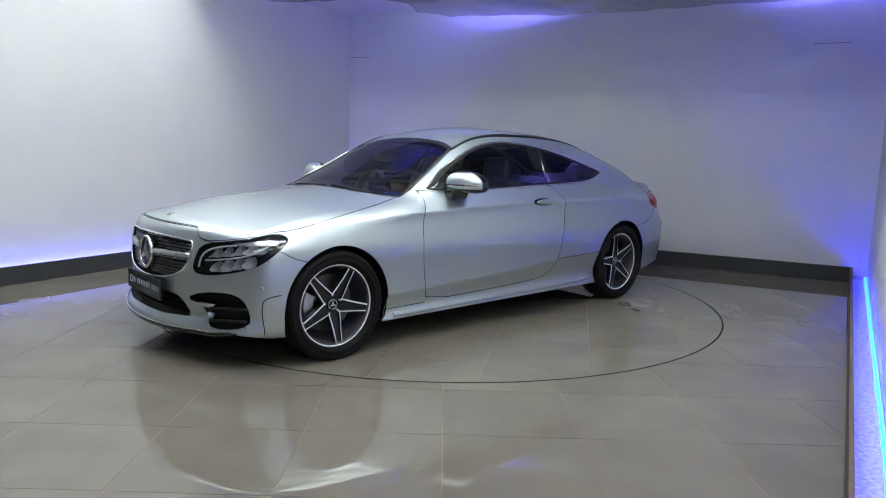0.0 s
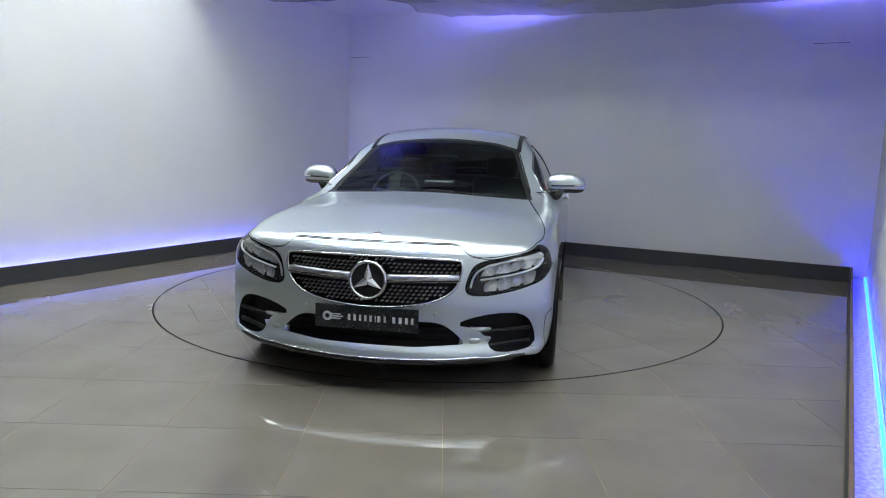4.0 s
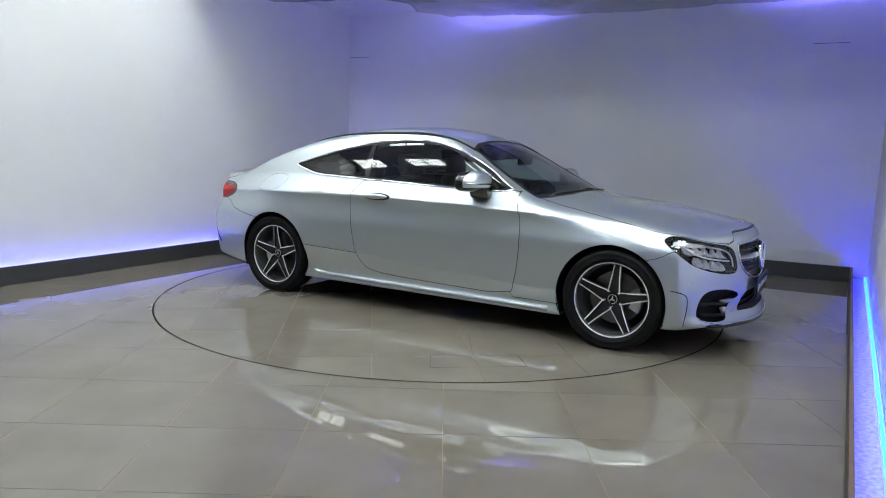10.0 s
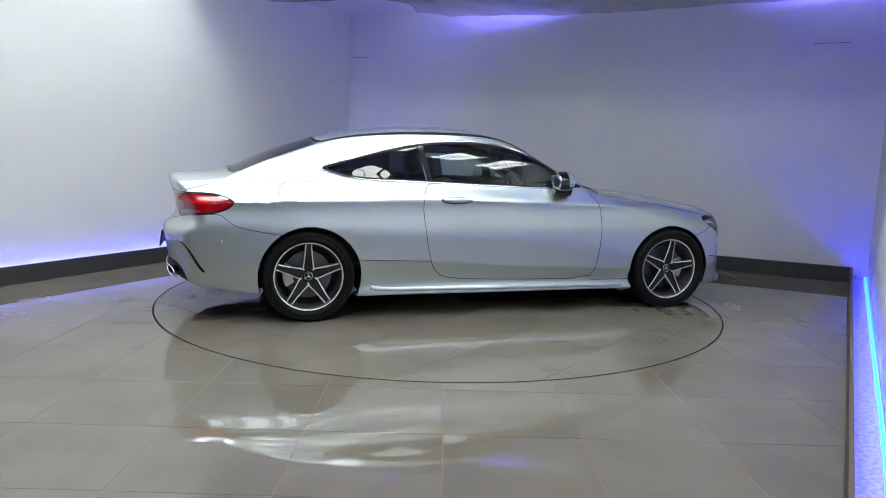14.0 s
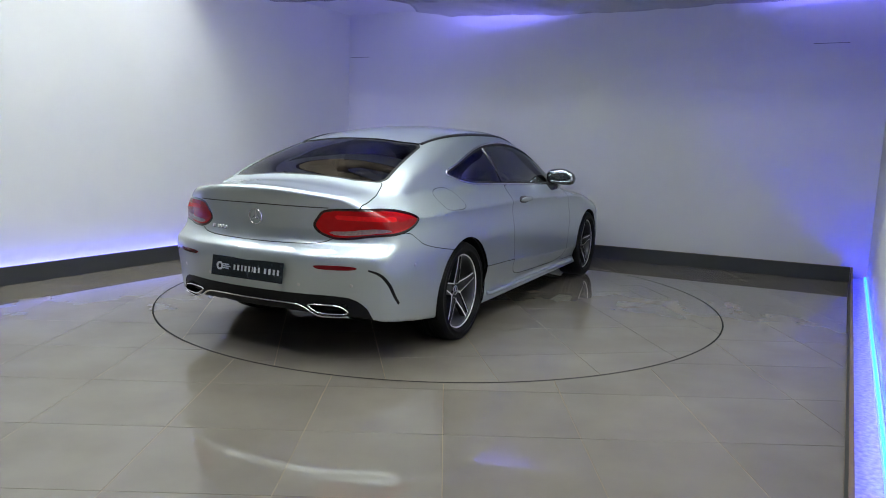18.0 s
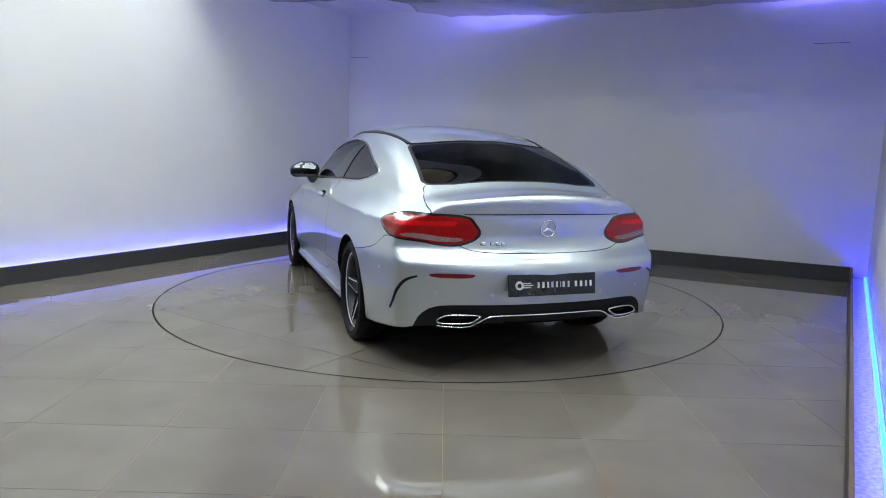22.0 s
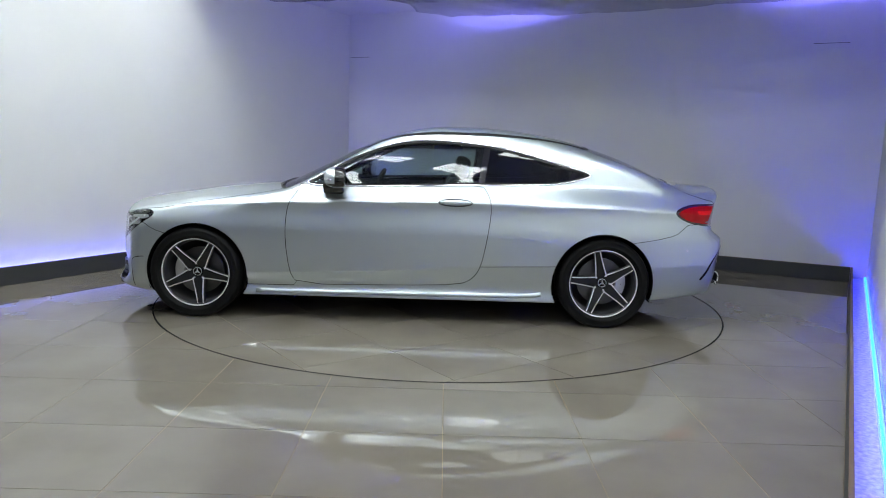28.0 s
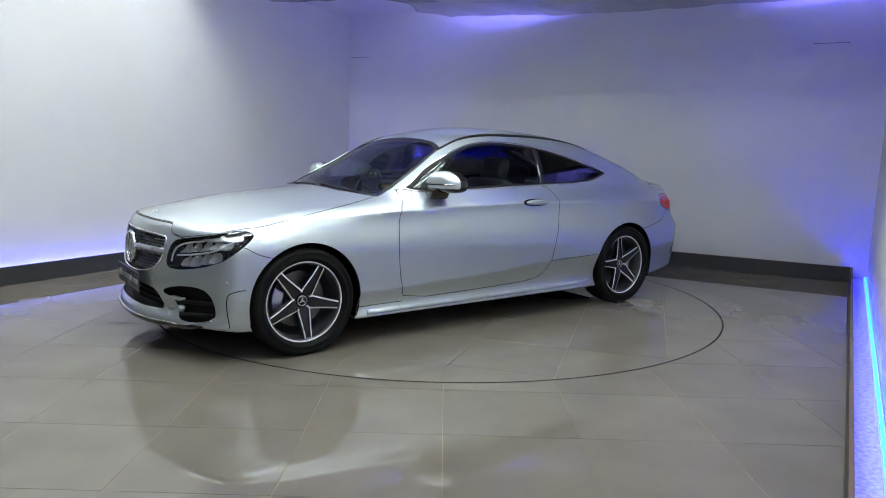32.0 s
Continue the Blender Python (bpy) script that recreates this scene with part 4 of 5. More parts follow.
def build_body(car):
    v, n, q = surface_net(body_field, (-2.52, -0.99, 0.10), (2.30, 0.99, 1.44), 0.018)
    shell = Shell(v, n, [list(f) for f in q])

    def take(sh, val):
        return sh.split(val(sh.v))

    def region(sh, val, gap=0.0):
        ins, rest = take(sh, lambda v: val(v) + gap / 2)
        if gap:
            _, rest = take(rest, lambda v: val(v) - gap / 2)
        return ins, rest

    def halves(sh, name, mat, label="", depth=0.010, lift=0.0, parent=None):
        le, ri = take(sh, lambda v: -v[:, 1])
        return [part(name, s.moved(lift).rim(depth, name, mat), mat, parent or car, label) for s in (le, ri) if len(s.faces)]

    def mirrored(pts):
        return np.array(list(pts) + [(x, -y) for x, y in pts[::-1][1:-1]])

    for cx, cz, r in (ARCH_F, ARCH_R):
        _, shell = take(shell, lambda v: np.where(np.abs(v[:, 1]) > 0.45, np.hypot(v[:, 0] - cx, v[:, 2] - cz) - r, 1.0))
    _, shell = take(shell, lambda v: np.where((v[:, 2] < BOTTOM_Z(v[:, 0]) + 0.004) & (np.abs(v[:, 1]) < 0.74), -1.0, 1.0))

    # glazing
    dlo = lambda v: np.where(v[:, 2] > 0.9, poly_dist(side_view(v), DLO), 1.0)
    side, shell = region(shell, dlo)
    front, shell = region(shell, lambda v: np.where(v[:, 2] > 0.86, poly_dist(top_view(v), mirrored(WINDSHIELD)), 1.0))
    rear, shell = region(shell, lambda v: np.where(v[:, 2] > 0.9, poly_dist(top_view(v), mirrored(REARWIN)), 1.0))
    # openings
    head, shell = region(shell, lambda v: np.where(v[:, 0] > 1.5, poly_dist(corner_front(v), HEADLAMP), 1.0), 0.004)
    tail, shell = region(shell, lambda v: np.where(v[:, 0] < -1.7, poly_dist(corner_rear(v), TAILLAMP), 1.0), 0.004)
    fv = lambda v: np.stack([v[:, 1], v[:, 2]], 1)
    grille, shell = region(shell, lambda v: np.where(v[:, 0] > 1.8, poly_dist(fv(v), GRILLE), 1.0))
    lower, shell = region(shell, lambda v: np.where(v[:, 0] > 1.8, poly_dist(fv(v), LOWER), 1.0))
    intake, shell = region(shell, lambda v: np.where(v[:, 0] > 1.6, poly_dist(front_view(v), INTAKE), 1.0))
    diff, shell = region(shell, lambda v: np.where((v[:, 0] < -2.0), v[:, 2] - curve_of(np.abs(v[:, 1]), DIFF_TOP), 1.0))
    inner = shell
    # painted panels
    hood, shell = region(shell, lambda v: np.where(v[:, 0] > 0.78, curve_of(corner_front(v)[:, 0], HOOD_LINE) - v[:, 2], 1.0), 0.0035)
    fbump, shell = region(shell, lambda v: np.where(v[:, 0] > 1.5, v[:, 2] - curve_of(corner_front(v)[:, 0], FBUMP_LINE), 1.0), 0.004)
    rbump, shell = region(shell, lambda v: np.where(v[:, 0] < -1.5, v[:, 2] - curve_of(corner_rear(v)[:, 0], RBUMP_LINE), 1.0), 0.004)
    boot, shell = region(shell, lambda v: np.where(v[:, 0] < -1.88, poly_dist(top_view(v), mirrored(BOOT)), 1.0), 0.005)
    roof, shell = region(shell, lambda v: np.where(v[:, 2] > 1.15, poly_dist(top_view(v), mirrored(ROOF)), 1.0), 0.020)
    door, shell = region(shell, lambda v: np.where(np.abs(v[:, 1]) > 0.5, poly_dist(side_view(v), DOOR), 1.0), 0.0045)
    sill, shell = region(shell, lambda v: np.where((np.abs(v[:, 0]) < 1.2), v[:, 2] - np.interp(v[:, 0], (-1.2, -0.56, -0.53, -0.45, 0.70, 0.74, 1.2), (0.435, 0.412, 0.40, 0.30, 0.30, 0.238, 0.238)), 1.0), 0.004)
    flap, shell = region(shell, lambda v: np.where(v[:, 1] < 0, poly_dist(side_view(v), FLAP), 1.0), 0.002)
    fender, quarter = region(shell, lambda v: 0.742 - v[:, 0])
    # Black inner copy of the body, added to keep the gaps dark.
    part("under_shell", inner.moved(-0.016).mesh("under_shell", M_UNDER), None, car, "black inner shell added to shade the panel gaps")
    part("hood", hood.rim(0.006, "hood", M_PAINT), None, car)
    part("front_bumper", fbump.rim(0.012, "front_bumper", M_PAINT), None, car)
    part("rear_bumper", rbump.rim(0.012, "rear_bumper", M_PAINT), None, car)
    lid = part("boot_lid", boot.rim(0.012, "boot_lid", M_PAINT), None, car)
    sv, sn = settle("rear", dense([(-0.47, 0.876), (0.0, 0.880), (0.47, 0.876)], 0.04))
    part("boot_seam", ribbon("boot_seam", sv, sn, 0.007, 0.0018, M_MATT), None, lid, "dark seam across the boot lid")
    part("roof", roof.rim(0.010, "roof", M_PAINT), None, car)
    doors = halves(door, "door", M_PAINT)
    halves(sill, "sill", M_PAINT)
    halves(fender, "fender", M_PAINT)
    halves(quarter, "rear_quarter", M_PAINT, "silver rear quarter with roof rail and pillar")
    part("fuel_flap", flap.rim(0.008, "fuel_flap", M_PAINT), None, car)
    return dict(side=side, front=front, rear=rear, head=head, tail=tail, grille=grille, lower=lower, intake=intake, diff=diff, doors=doors, take=take, region=region, dlo=dlo)


DIFF_TOP = [(0.0, 0.401), (0.45, 0.400), (0.525, 0.398), (0.60, 0.392), (0.65, 0.372), (0.69, 0.335), (0.72, 0.25), (0.75, 0.0), (1.0, 0.0)]
BOOT = [(-1.90, 0.0), (-1.90, 0.55), (-1.925, 0.578), (-2.05, 0.615), (-2.16, 0.632), (-2.26, 0.630), (-2.6, 0.66), (-2.6, 0.0)]
ROOF = [(0.22, 0.0), (0.23, 0.40), (0.275, 0.543), (0.05, 0.535), (-0.4, 0.528), (-0.9, 0.510), (-1.30, 0.475), (-1.335, 0.35), (-1.35, 0.0)]


def build_glass(car, S):
    take, region = S["take"], S["region"]
    # side glass: seal, pillar band and panes
    inner, seal = take(S["side"], lambda v: poly_dist(side_view(v), DLO) + 0.016)
    band, panes = take(inner, lambda v: np.abs(v[:, 0] - (-0.553 - (v[:, 2] - 0.98) * 0.165)) - 0.021)
    fpane, rpane = take(panes, lambda v: -0.56 - v[:, 0])
    for sh, nm, mat, lab in ((seal, "window_seal", M_MATT, "black window seal"), (band, "pillar_cover", M_BLACK, "gloss black pillar cover")):
        le, ri = take(sh, lambda v: -v[:, 1])
        for s in (le, ri):
            part(nm, s.moved(0.001).rim(0.012, nm, mat), None, car, lab)
    for sh, nm, mat, lab in ((fpane, "door_window", M_GLASS, "clear green-tinted side window"), (rpane, "quarter_window", M_PRIVACY, "dark privacy glass")):
        le, ri = take(sh, lambda v: -v[:, 1])
        for s in (le, ri):
            ob = part(nm, s.moved(-0.004).mesh(nm, mat), None, car, lab)
            ob.visible_shadow = False
    # windscreen and rear window with their black edges
    for sh, nm, outline, w, mat in ((S["front"], "windshield", WINDSHIELD, 0.028, M_GLASS), (S["rear"], "rear_window", REARWIN, 0.022, M_PRIVACY)):
        poly = np.array(list(outline) + [(x, -y) for x, y in outline[::-1][1:-1]])
        pane, edge = take(sh, lambda v: poly_dist(top_view(v), poly) + w)
        for piece in (pane, edge):
            piece.n = normal_at(lambda x, y, z: z - (TOP_Z(x + TOP_BOW(x) * y * y) - TOP_K(x) * y * y), piece.v)
        g = part(nm, pane.moved(-0.003).mesh(nm, mat), None, car, "laminated windscreen" if nm == "windshield" else "dark tinted rear window")
        g.visible_shadow = False
        part("glass_border", edge.moved(-0.003).rim(0.010, "glass_border", M_MATT), None, g, "black painted glass edge")
    # bright mouldings
    loop = rounded([tuple(p) for p in DLO], 0)
    v, n = settle("side", dense([tuple(p) for p in loop] + [tuple(loop[0])], 0.03)[:-1])
    pair("window_moulding", ribbon("window_moulding", v, n, 0.013, 0.007, M_CHROME, True), car, "polished chrome window moulding")
    v, n = settle("top", dense(smooth_line([(0.27, 0.550), (0.05, 0.543), (-0.4, 0.536), (-0.9, 0.518), (-1.31, 0.482)], 1), 0.03))
    pair("roof_moulding", ribbon("roof_moulding", v, n, 0.028, 0.007, M_MATT, False, 0.001), car, "black roof moulding")
    v, n = settle("top", dense(smooth_line([(0.27, 0.550), (0.45, 0.600), (0.62, 0.646), (0.74, 0.676)], 1), 0.03))
    pair("pillar_moulding", ribbon("pillar_moulding", v, n, 0.009, 0.004, M_MATT, False, 0.002), car, "black windscreen side moulding")
    # wipers
    for line in ([(0.885, 0.53), (0.920, 0.28), (0.905, 0.03)], [(0.930, 0.00), (0.912, -0.26), (0.875, -0.50)]):
        a = settle("top", dense(line, 0.04))
        part("wiper", ribbon("wiper", a[0] + a[1] * 0.001, a[1], 0.012, 0.007, M_MATT), None, car, "black windscreen wiper")


def build_lamps(car, S):
    take = S["take"]
    for s in (1, -1):
        sh, _ = take(S["head"], lambda v: -s * v[:, 1])
        lamp = part("headlamp", sh.moved(-0.045).rim(-0.043, "headlamp", M_LAMPDARK), None, car, "clear headlamp with dark bezel and faceted reflectors")
        part("lens", sh.moved(0.001).mesh("lens", M_LENS), None, lamp, "clear lamp lens").visible_shadow = False

        def patch(nm, poly, depth, mat, rim, lab="", bowl=0.0):
            ins, _ = take(sh, lambda v: poly_dist(corner_front(v), np.array(poly)))
            if len(ins.faces):
                if bowl:
                    c = ins.v.mean(0)
                    d = np.linalg.norm(ins.v - c, axis=1)
                    ins.v = ins.v - ins.n * (bowl * (1 - (d / d.max()) ** 2))[:, None]
                    w = ins.n + (ins.v - c) / d.max() * -1.1
                    ins.n = w / np.linalg.norm(w, axis=1)[:, None]
                part(nm, ins.moved(-depth).rim(rim, nm, mat), None, lamp, lab)
        for line, w in (([(-1.112, 0.545), (-1.098, 0.60), (-1.06, 0.640), (-0.98, 0.664), (-0.88, 0.678)], 0.010), ([(-1.066, 0.584), (-0.95, 0.598), (-0.84, 0.617), (-0.755, 0.645), (-0.70, 0.684)], 0.010)):
            gv, gn = settle("corner", dense(smooth_line(line, 2), 0.02))
            me = ribbon("light_guide", gv - gn * 0.014, gn, w, 0.008, M_GUIDE)
            part("light_guide", me if s > 0 else flip_y(me, "light_guide"), None, lamp, "pale daytime light guide")
        for i in range(4):
            a = -1.030 + i * 0.066
            z0, z1 = 0.536 + 0.0105 * i, 0.568 + 0.0110 * i
            patch("reflector", [(a, z0), (a + 0.040, z0 + 0.003), (a + 0.050, z1 + 0.005), (a + 0.012, z1)], 0.026, M_LAMPIN, 0.008, "small faceted reflector", 0.014)
        for i in range(5):
            a = -1.045 + i * 0.068
            z0, z1 = 0.606 + 0.011 * i, 0.650 + 0.0085 * i
            patch("reflector", [(a, z0), (a + 0.048, z0 + 0.007), (a + 0.068, z1 + 0.006), (a + 0.030, z1 - 0.001)], 0.020, M_LAMPIN, 0.010, "slanted silver reflector", 0.022)
        patch("brow", rounded([(-0.93, 0.684), (-0.80, 0.706), (-0.69, 0.722), (-0.65, 0.712), (-0.665, 0.690), (-0.75, 0.690), (-0.88, 0.676)], 2), 0.020, M_LAMPIN, 0.010, "silver lamp brow")

        sh, _ = take(S["tail"], lambda v: -s * v[:, 1])
        core, border = take(sh, lambda v: poly_dist(corner_rear(v), TAILLAMP) + 0.012)
        lamp = part("tail_lamp", border.moved(-0.001).rim(0.02, "tail_lamp", M_REDDEEP), None, car, "red tail lamp with a clear lower strip")
        white = rounded([(-0.93, 0.752), (-1.00, 0.768), (-1.10, 0.764), (-1.20, 0.748), (-1.30, 0.748), (-1.27, 0.730), (-1.22, 0.722), (-1.12, 0.732), (-1.02, 0.744)], 2)
        wh, core = take(core, lambda v: poly_dist(corner_rear(v), white))
        part("clear_strip", wh.moved(0.0).mesh("clear_strip", M_WHITELENS), None, lamp, "clear ribbed lens strip")
        seg, core = take(core, lambda v: np.maximum(np.abs(v[:, 2] - 0.822 + 0.02 * (corner_rear(v)[:, 0] + 1.1)) - 0.013, np.abs(corner_rear(v)[:, 0] + 1.09) - 0.17))
        part("light_bar", seg.moved(-0.001).mesh("light_bar", M_REDLENS), None, lamp, "bright red light bar")
        part("red_lens", core.moved(0.0).mesh("red_lens", M_REDDARK), None, lamp, "dark red lens")


def build_front(car, S):
    take = S["take"]
    g = S["grille"]
    gr = part("grille", g.moved(-0.040).rim(-0.040, "grille", M_MATT), None, car, "black radiator grille with bright pins")
    loop = dense([tuple(p) for p in GRILLE] + [tuple(GRILLE[0])], 0.02)[:-1]
    v, n = settle("front", loop)
    part("grille_frame", ribbon("grille_frame", v, n, 0.012, 0.010, M_CHROME, True), None, gr, "thin chrome grille frame")
    # bright pins on a dark diamond net
    pts, row = [], 0
    z = 0.452
    while z < 0.678:
        k = 0
        y = -0.44 + (0.013 if row % 2 else 0.0)
        while y < 0.44:
            pts.append((y, z))
            y += 0.026
        z += 0.0185
        row += 1
    pts = np.array(pts)
    keep = (poly_dist(pts, GRILLE) < -0.012) & ~((np.abs(pts[:, 1] - 0.583) < 0.022)) & (np.hypot(pts[:, 0], pts[:, 1] - 0.572) > 0.104)
    v, n = settle("front", pts[keep])
    verts, faces = [], []
    for p, q in zip(v, n):
        c = p - q * 0.016
        o = len(verts)
        verts += [c + np.array(d) for d in ((0.006, -0.0078, 0), (0.006, 0, 0.0042), (0.006, 0.0078, 0), (0.006, 0, -0.0042), (-0.02, -0.0085, 0), (-0.02, 0, 0.0048), (-0.02, 0.0085, 0), (-0.02, 0, -0.0048))]
        faces += [(o, o + 1, o + 2, o + 3)[::-1]] + [(o + i, o + (i + 1) % 4, o + 4 + (i + 1) % 4, o + 4 + i) for i in range(4)]
    tagged(part("grille_mesh", mesh_from("grille_mesh", verts, faces, M_SATIN), None, gr, "rows of small chrome pins"), kind="stuff")
    # cross bar on both sides of the emblem
    for s in (1, -1):
        line = dense([(0.085 * s, 0.583), (0.27 * s, 0.588), (0.438 * s, 0.592)], 0.03)
        v, n = settle("front", line)
        k = len(v)
        me = ribbon("cross_bar", v - n * 0.012, n, 0.042, 0.022, M_SATIN)
        part("cross_bar", me, None, gr, "satin silver grille bar with a dark insert")
        part("bar_insert", ribbon("bar_insert", v + n * 0.0085 - np.array([0, 0, 0.011]), n, 0.007, 0.003, M_BLACK), None, gr, "black line in the grille bar")
    # emblem: ring and three-armed star
    em = Matrix.Translation((2.158, 0, 0.572)) @ Matrix.Rotation(radians(-3), 4, "Y") @ Matrix.Rotation(-math.pi / 2, 4, "Z")
    ring = lathe([(0.084, -0.014), (0.080, 0.006), (0.088, 0.016), (0.096, 0.010), (0.099, -0.014)], 48, M_CHROME, "emblem_ring")
    ob = part("emblem", ring, None, gr, "large chrome ring emblem with three arms")
    ob.matrix_local = em
    disc = lathe([(0.0001, 0.000), (0.083, 0.000), (0.083, -0.012), (0.0001, -0.012)], 40, M_BLACK, "emblem_disc", smooth=False)
    part("emblem_disc", disc, None, ob)
    verts, faces = [], []
    for k in range(3):
        a = math.pi / 2 + k * 2 * math.pi / 3
        o = len(verts)
        d, e = np.array([math.cos(a), 0, math.sin(a)]), np.array([-math.sin(a), 0, math.cos(a)])
        up = np.array([0, 1.0, 0])
        verts += [d * 0.082 + up * 0.006, d * 0.014 + e * 0.020 + up * 0.003, up * 0.018, d * 0.014 - e * 0.020 + up * 0.003]
        faces += [(o, o + 1, o + 2), (o, o + 2, o + 3)]
    part("emblem_star", mesh_from("emblem_star", verts, faces, M_SATIN), None, ob, "three-armed silver star")
    # lower intake
    lo = part("lower_intake", S["lower"].moved(-0.06).rim(-0.06, "lower_intake", M_MATT), None, car, "black lower air intake")
    for z in (0.285, 0.315, 0.345):
        v, n = settle("front", dense([(-0.40, z), (0.40, z)], 0.05))
        part("slat", ribbon("slat", v - n * 0.05, n, 0.006, 0.02, M_UNDER), None, lo)
    # side intakes with two blades each
    for s in (1, -1):
        sh, _ = take(S["intake"], lambda v: -s * v[:, 1])
        it = part("side_intake", sh.moved(-0.055).rim(-0.055, "side_intake", M_MATT), None, car, "black corner air intake with two blades")
        for za, zb, y0 in ((0.325, 0.318, 0.50), (0.263, 0.254, 0.545)):
            v, n = settle("front", dense([(s * 0.785, za + 0.012), (s * 0.66, za + 0.006), (s * y0, zb)], 0.03))
            w = ribbon("blade", v - n * 0.014, n, 0.020, 0.016, M_MATT)
            part("blade", w, None, it, "black intake blade")
    # silver fin between the blades
    for s in (1, -1):
        for pts in ([(0.435, 0.352), (0.53, 0.348), (0.60, 0.345), (0.585, 0.330), (0.50, 0.330)], [(0.46, 0.305), (0.545, 0.309), (0.60, 0.300), (0.585, 0.268), (0.50, 0.264), (0.45, 0.27)]):
            out = np.array([(s * a, b) for a, b in pts])
            cen = out.mean(0)
            ring_v, ring_n = settle("front", dense([tuple(p) for p in out] + [tuple(out[0])], 0.02)[:-1])
            c_v, c_n = settle("front", [cen])
            k = len(ring_v)
            verts = list(ring_v - ring_n * 0.002) + [c_v[0] + c_n[0] * 0.002] + list(ring_v - ring_n * 0.03)
            faces = [(i, (i + 1) % k, k) for i in range(k)] + [(i, k + 1 + i, k + 1 + (i + 1) % k, (i + 1) % k) for i in range(k)]
            part("bumper_fin", mesh_from("bumper_fin", verts, faces, M_PAINT, True), None, car, "silver fin reaching into the corner intake")
    # chrome lip
    line = smooth_line([(-0.80, 0.248), (-0.72, 0.222), (-0.62, 0.206), (-0.53, 0.210), (-0.40, 0.202), (0.0, 0.194), (0.40, 0.202), (0.53, 0.210), (0.62, 0.206), (0.72, 0.222), (0.80, 0.248)], 2)
    v, n = settle("front", dense([tuple(p) for p in line], 0.03))
    part("bumper_lip", ribbon("bumper_lip", v, n, 0.007, 0.007, M_CHROME), None, car, "chrome strip along the bumper lip")
    v2 = v - np.array([0.005, 0, 0.016])
    part("splitter", ribbon("splitter", v2, n, 0.022, 0.010, M_BLACK), None, car, "black front splitter")
    v, n = settle("side", dense(smooth_line([(-2.105, 0.352), (-2.145, 0.400), (-2.182, 0.47), (-2.225, 0.528), (-2.262, 0.550)], 2), 0.015))
    pair("rear_vent", ribbon("rear_vent", v, n, 0.006 + 0.013 * np.sin(np.linspace(2.4, 0.2, len(v))), 0.002, M_MATT), car, "thin black rear bumper vent")
    v, n = settle("side", dense(smooth_line([(1.775, 0.418), (1.82, 0.415), (1.866, 0.400), (1.874, 0.35), (1.868, 0.28), (1.856, 0.205)], 2), 0.015))
    pair("air_slot", ribbon("air_slot", v, n, 0.006, 0.0015, M_MATT), car, "black bumper air slot")
    # hood badge and sensors
    v, n = settle("top", [(2.012, 0.0)])
    bd = part("hood_badge", lathe([(0.0001, 0.003), (0.016, 0.003), (0.020, 0.0), (0.021, -0.002)], 24, M_CHROME, "hood_badge", False), None, car, "small round chrome hood badge")
    bd.matrix_local = Matrix.Translation(v[0]) @ Vector(n[0]).to_track_quat("Y", "Z").to_matrix().to_4x4()
    for view, pts in (("front", [(0.33, 0.42), (-0.33, 0.42)]), ("side", [(1.87, 0.46)]), ("rear", [(0.62, 0.46), (-0.62, 0.46), (0.33, 0.45), (-0.33, 0.45)]), ("side", [(-1.99, 0.56)])):
        v, n = settle(view, pts)
        for p, q in zip(v, n):
            for s in ((1, -1) if view == "side" else (1,)):
                sn = part("parking_sensor", lathe([(0.0001, 0.0015), (0.009, 0.0015), (0.011, -0.001)], 16, M_SATIN, "parking_sensor", False), None, car)
                sn.matrix_local = Matrix.Translation((p[0], p[1] * s, p[2])) @ Vector((q[0], q[1] * s, q[2])).to_track_quat("Y", "Z").to_matrix().to_4x4()


def number_plate(car, x, z, tilt, face):
    """A dark plate with a round mark and rows of light bars in place of its lettering."""
    m = Matrix.Translation((x, 0, z)) @ Matrix.Rotation(radians(tilt), 4, "Y") @ Matrix.Rotation(-math.pi / 2 if face > 0 else math.pi / 2, 4, "Z")
    bm = bmesh.new()
    box_bm(bm, -0.262, 0.262, -0.004, 0.004, -0.058, 0.058, None, 0.003)
    pl = part("number_plate", bm, M_PLATE, car, "dark grey dealer plate with light marks")
    pl.matrix_local = m
    ring = lathe([(0.012, 0.0045), (0.012, 0.006), (0.024, 0.006), (0.024, 0.0045)], 28, M_WHITE, "plate_mark", smooth=False)
    r = part("plate_mark", ring, None, pl, "light round mark")
    # the plate's face points along its +y; seen from there x runs to the left
    r.location = (0.198, 0, 0)
    bm = bmesh.new()
    for dz, x0, x1 in ((0.011, 0.130, 0.180), (0.0, 0.118, 0.176), (-0.011, 0.130, 0.180)):
        box_bm(bm, x0, x1, 0.0042, 0.006, dz - 0.003, dz + 0.003)
    part("plate_lines", bm, M_WHITE, pl, "light bars beside the mark")
    x = 0.092
    for k, w in enumerate((.022, .024, .020, .022, .021, .008, .026, .020, 0, .026, .026, .024, .022)):
        if w == 0:
            x -= 0.018
            continue
        bm = bmesh.new()
        box_bm(bm, x - w * 0.55, x, 0.0042, 0.006, -0.015, 0.015)
        part("bar", bm, M_WHITE, pl)
        x -= w + 0.0055
    return pl


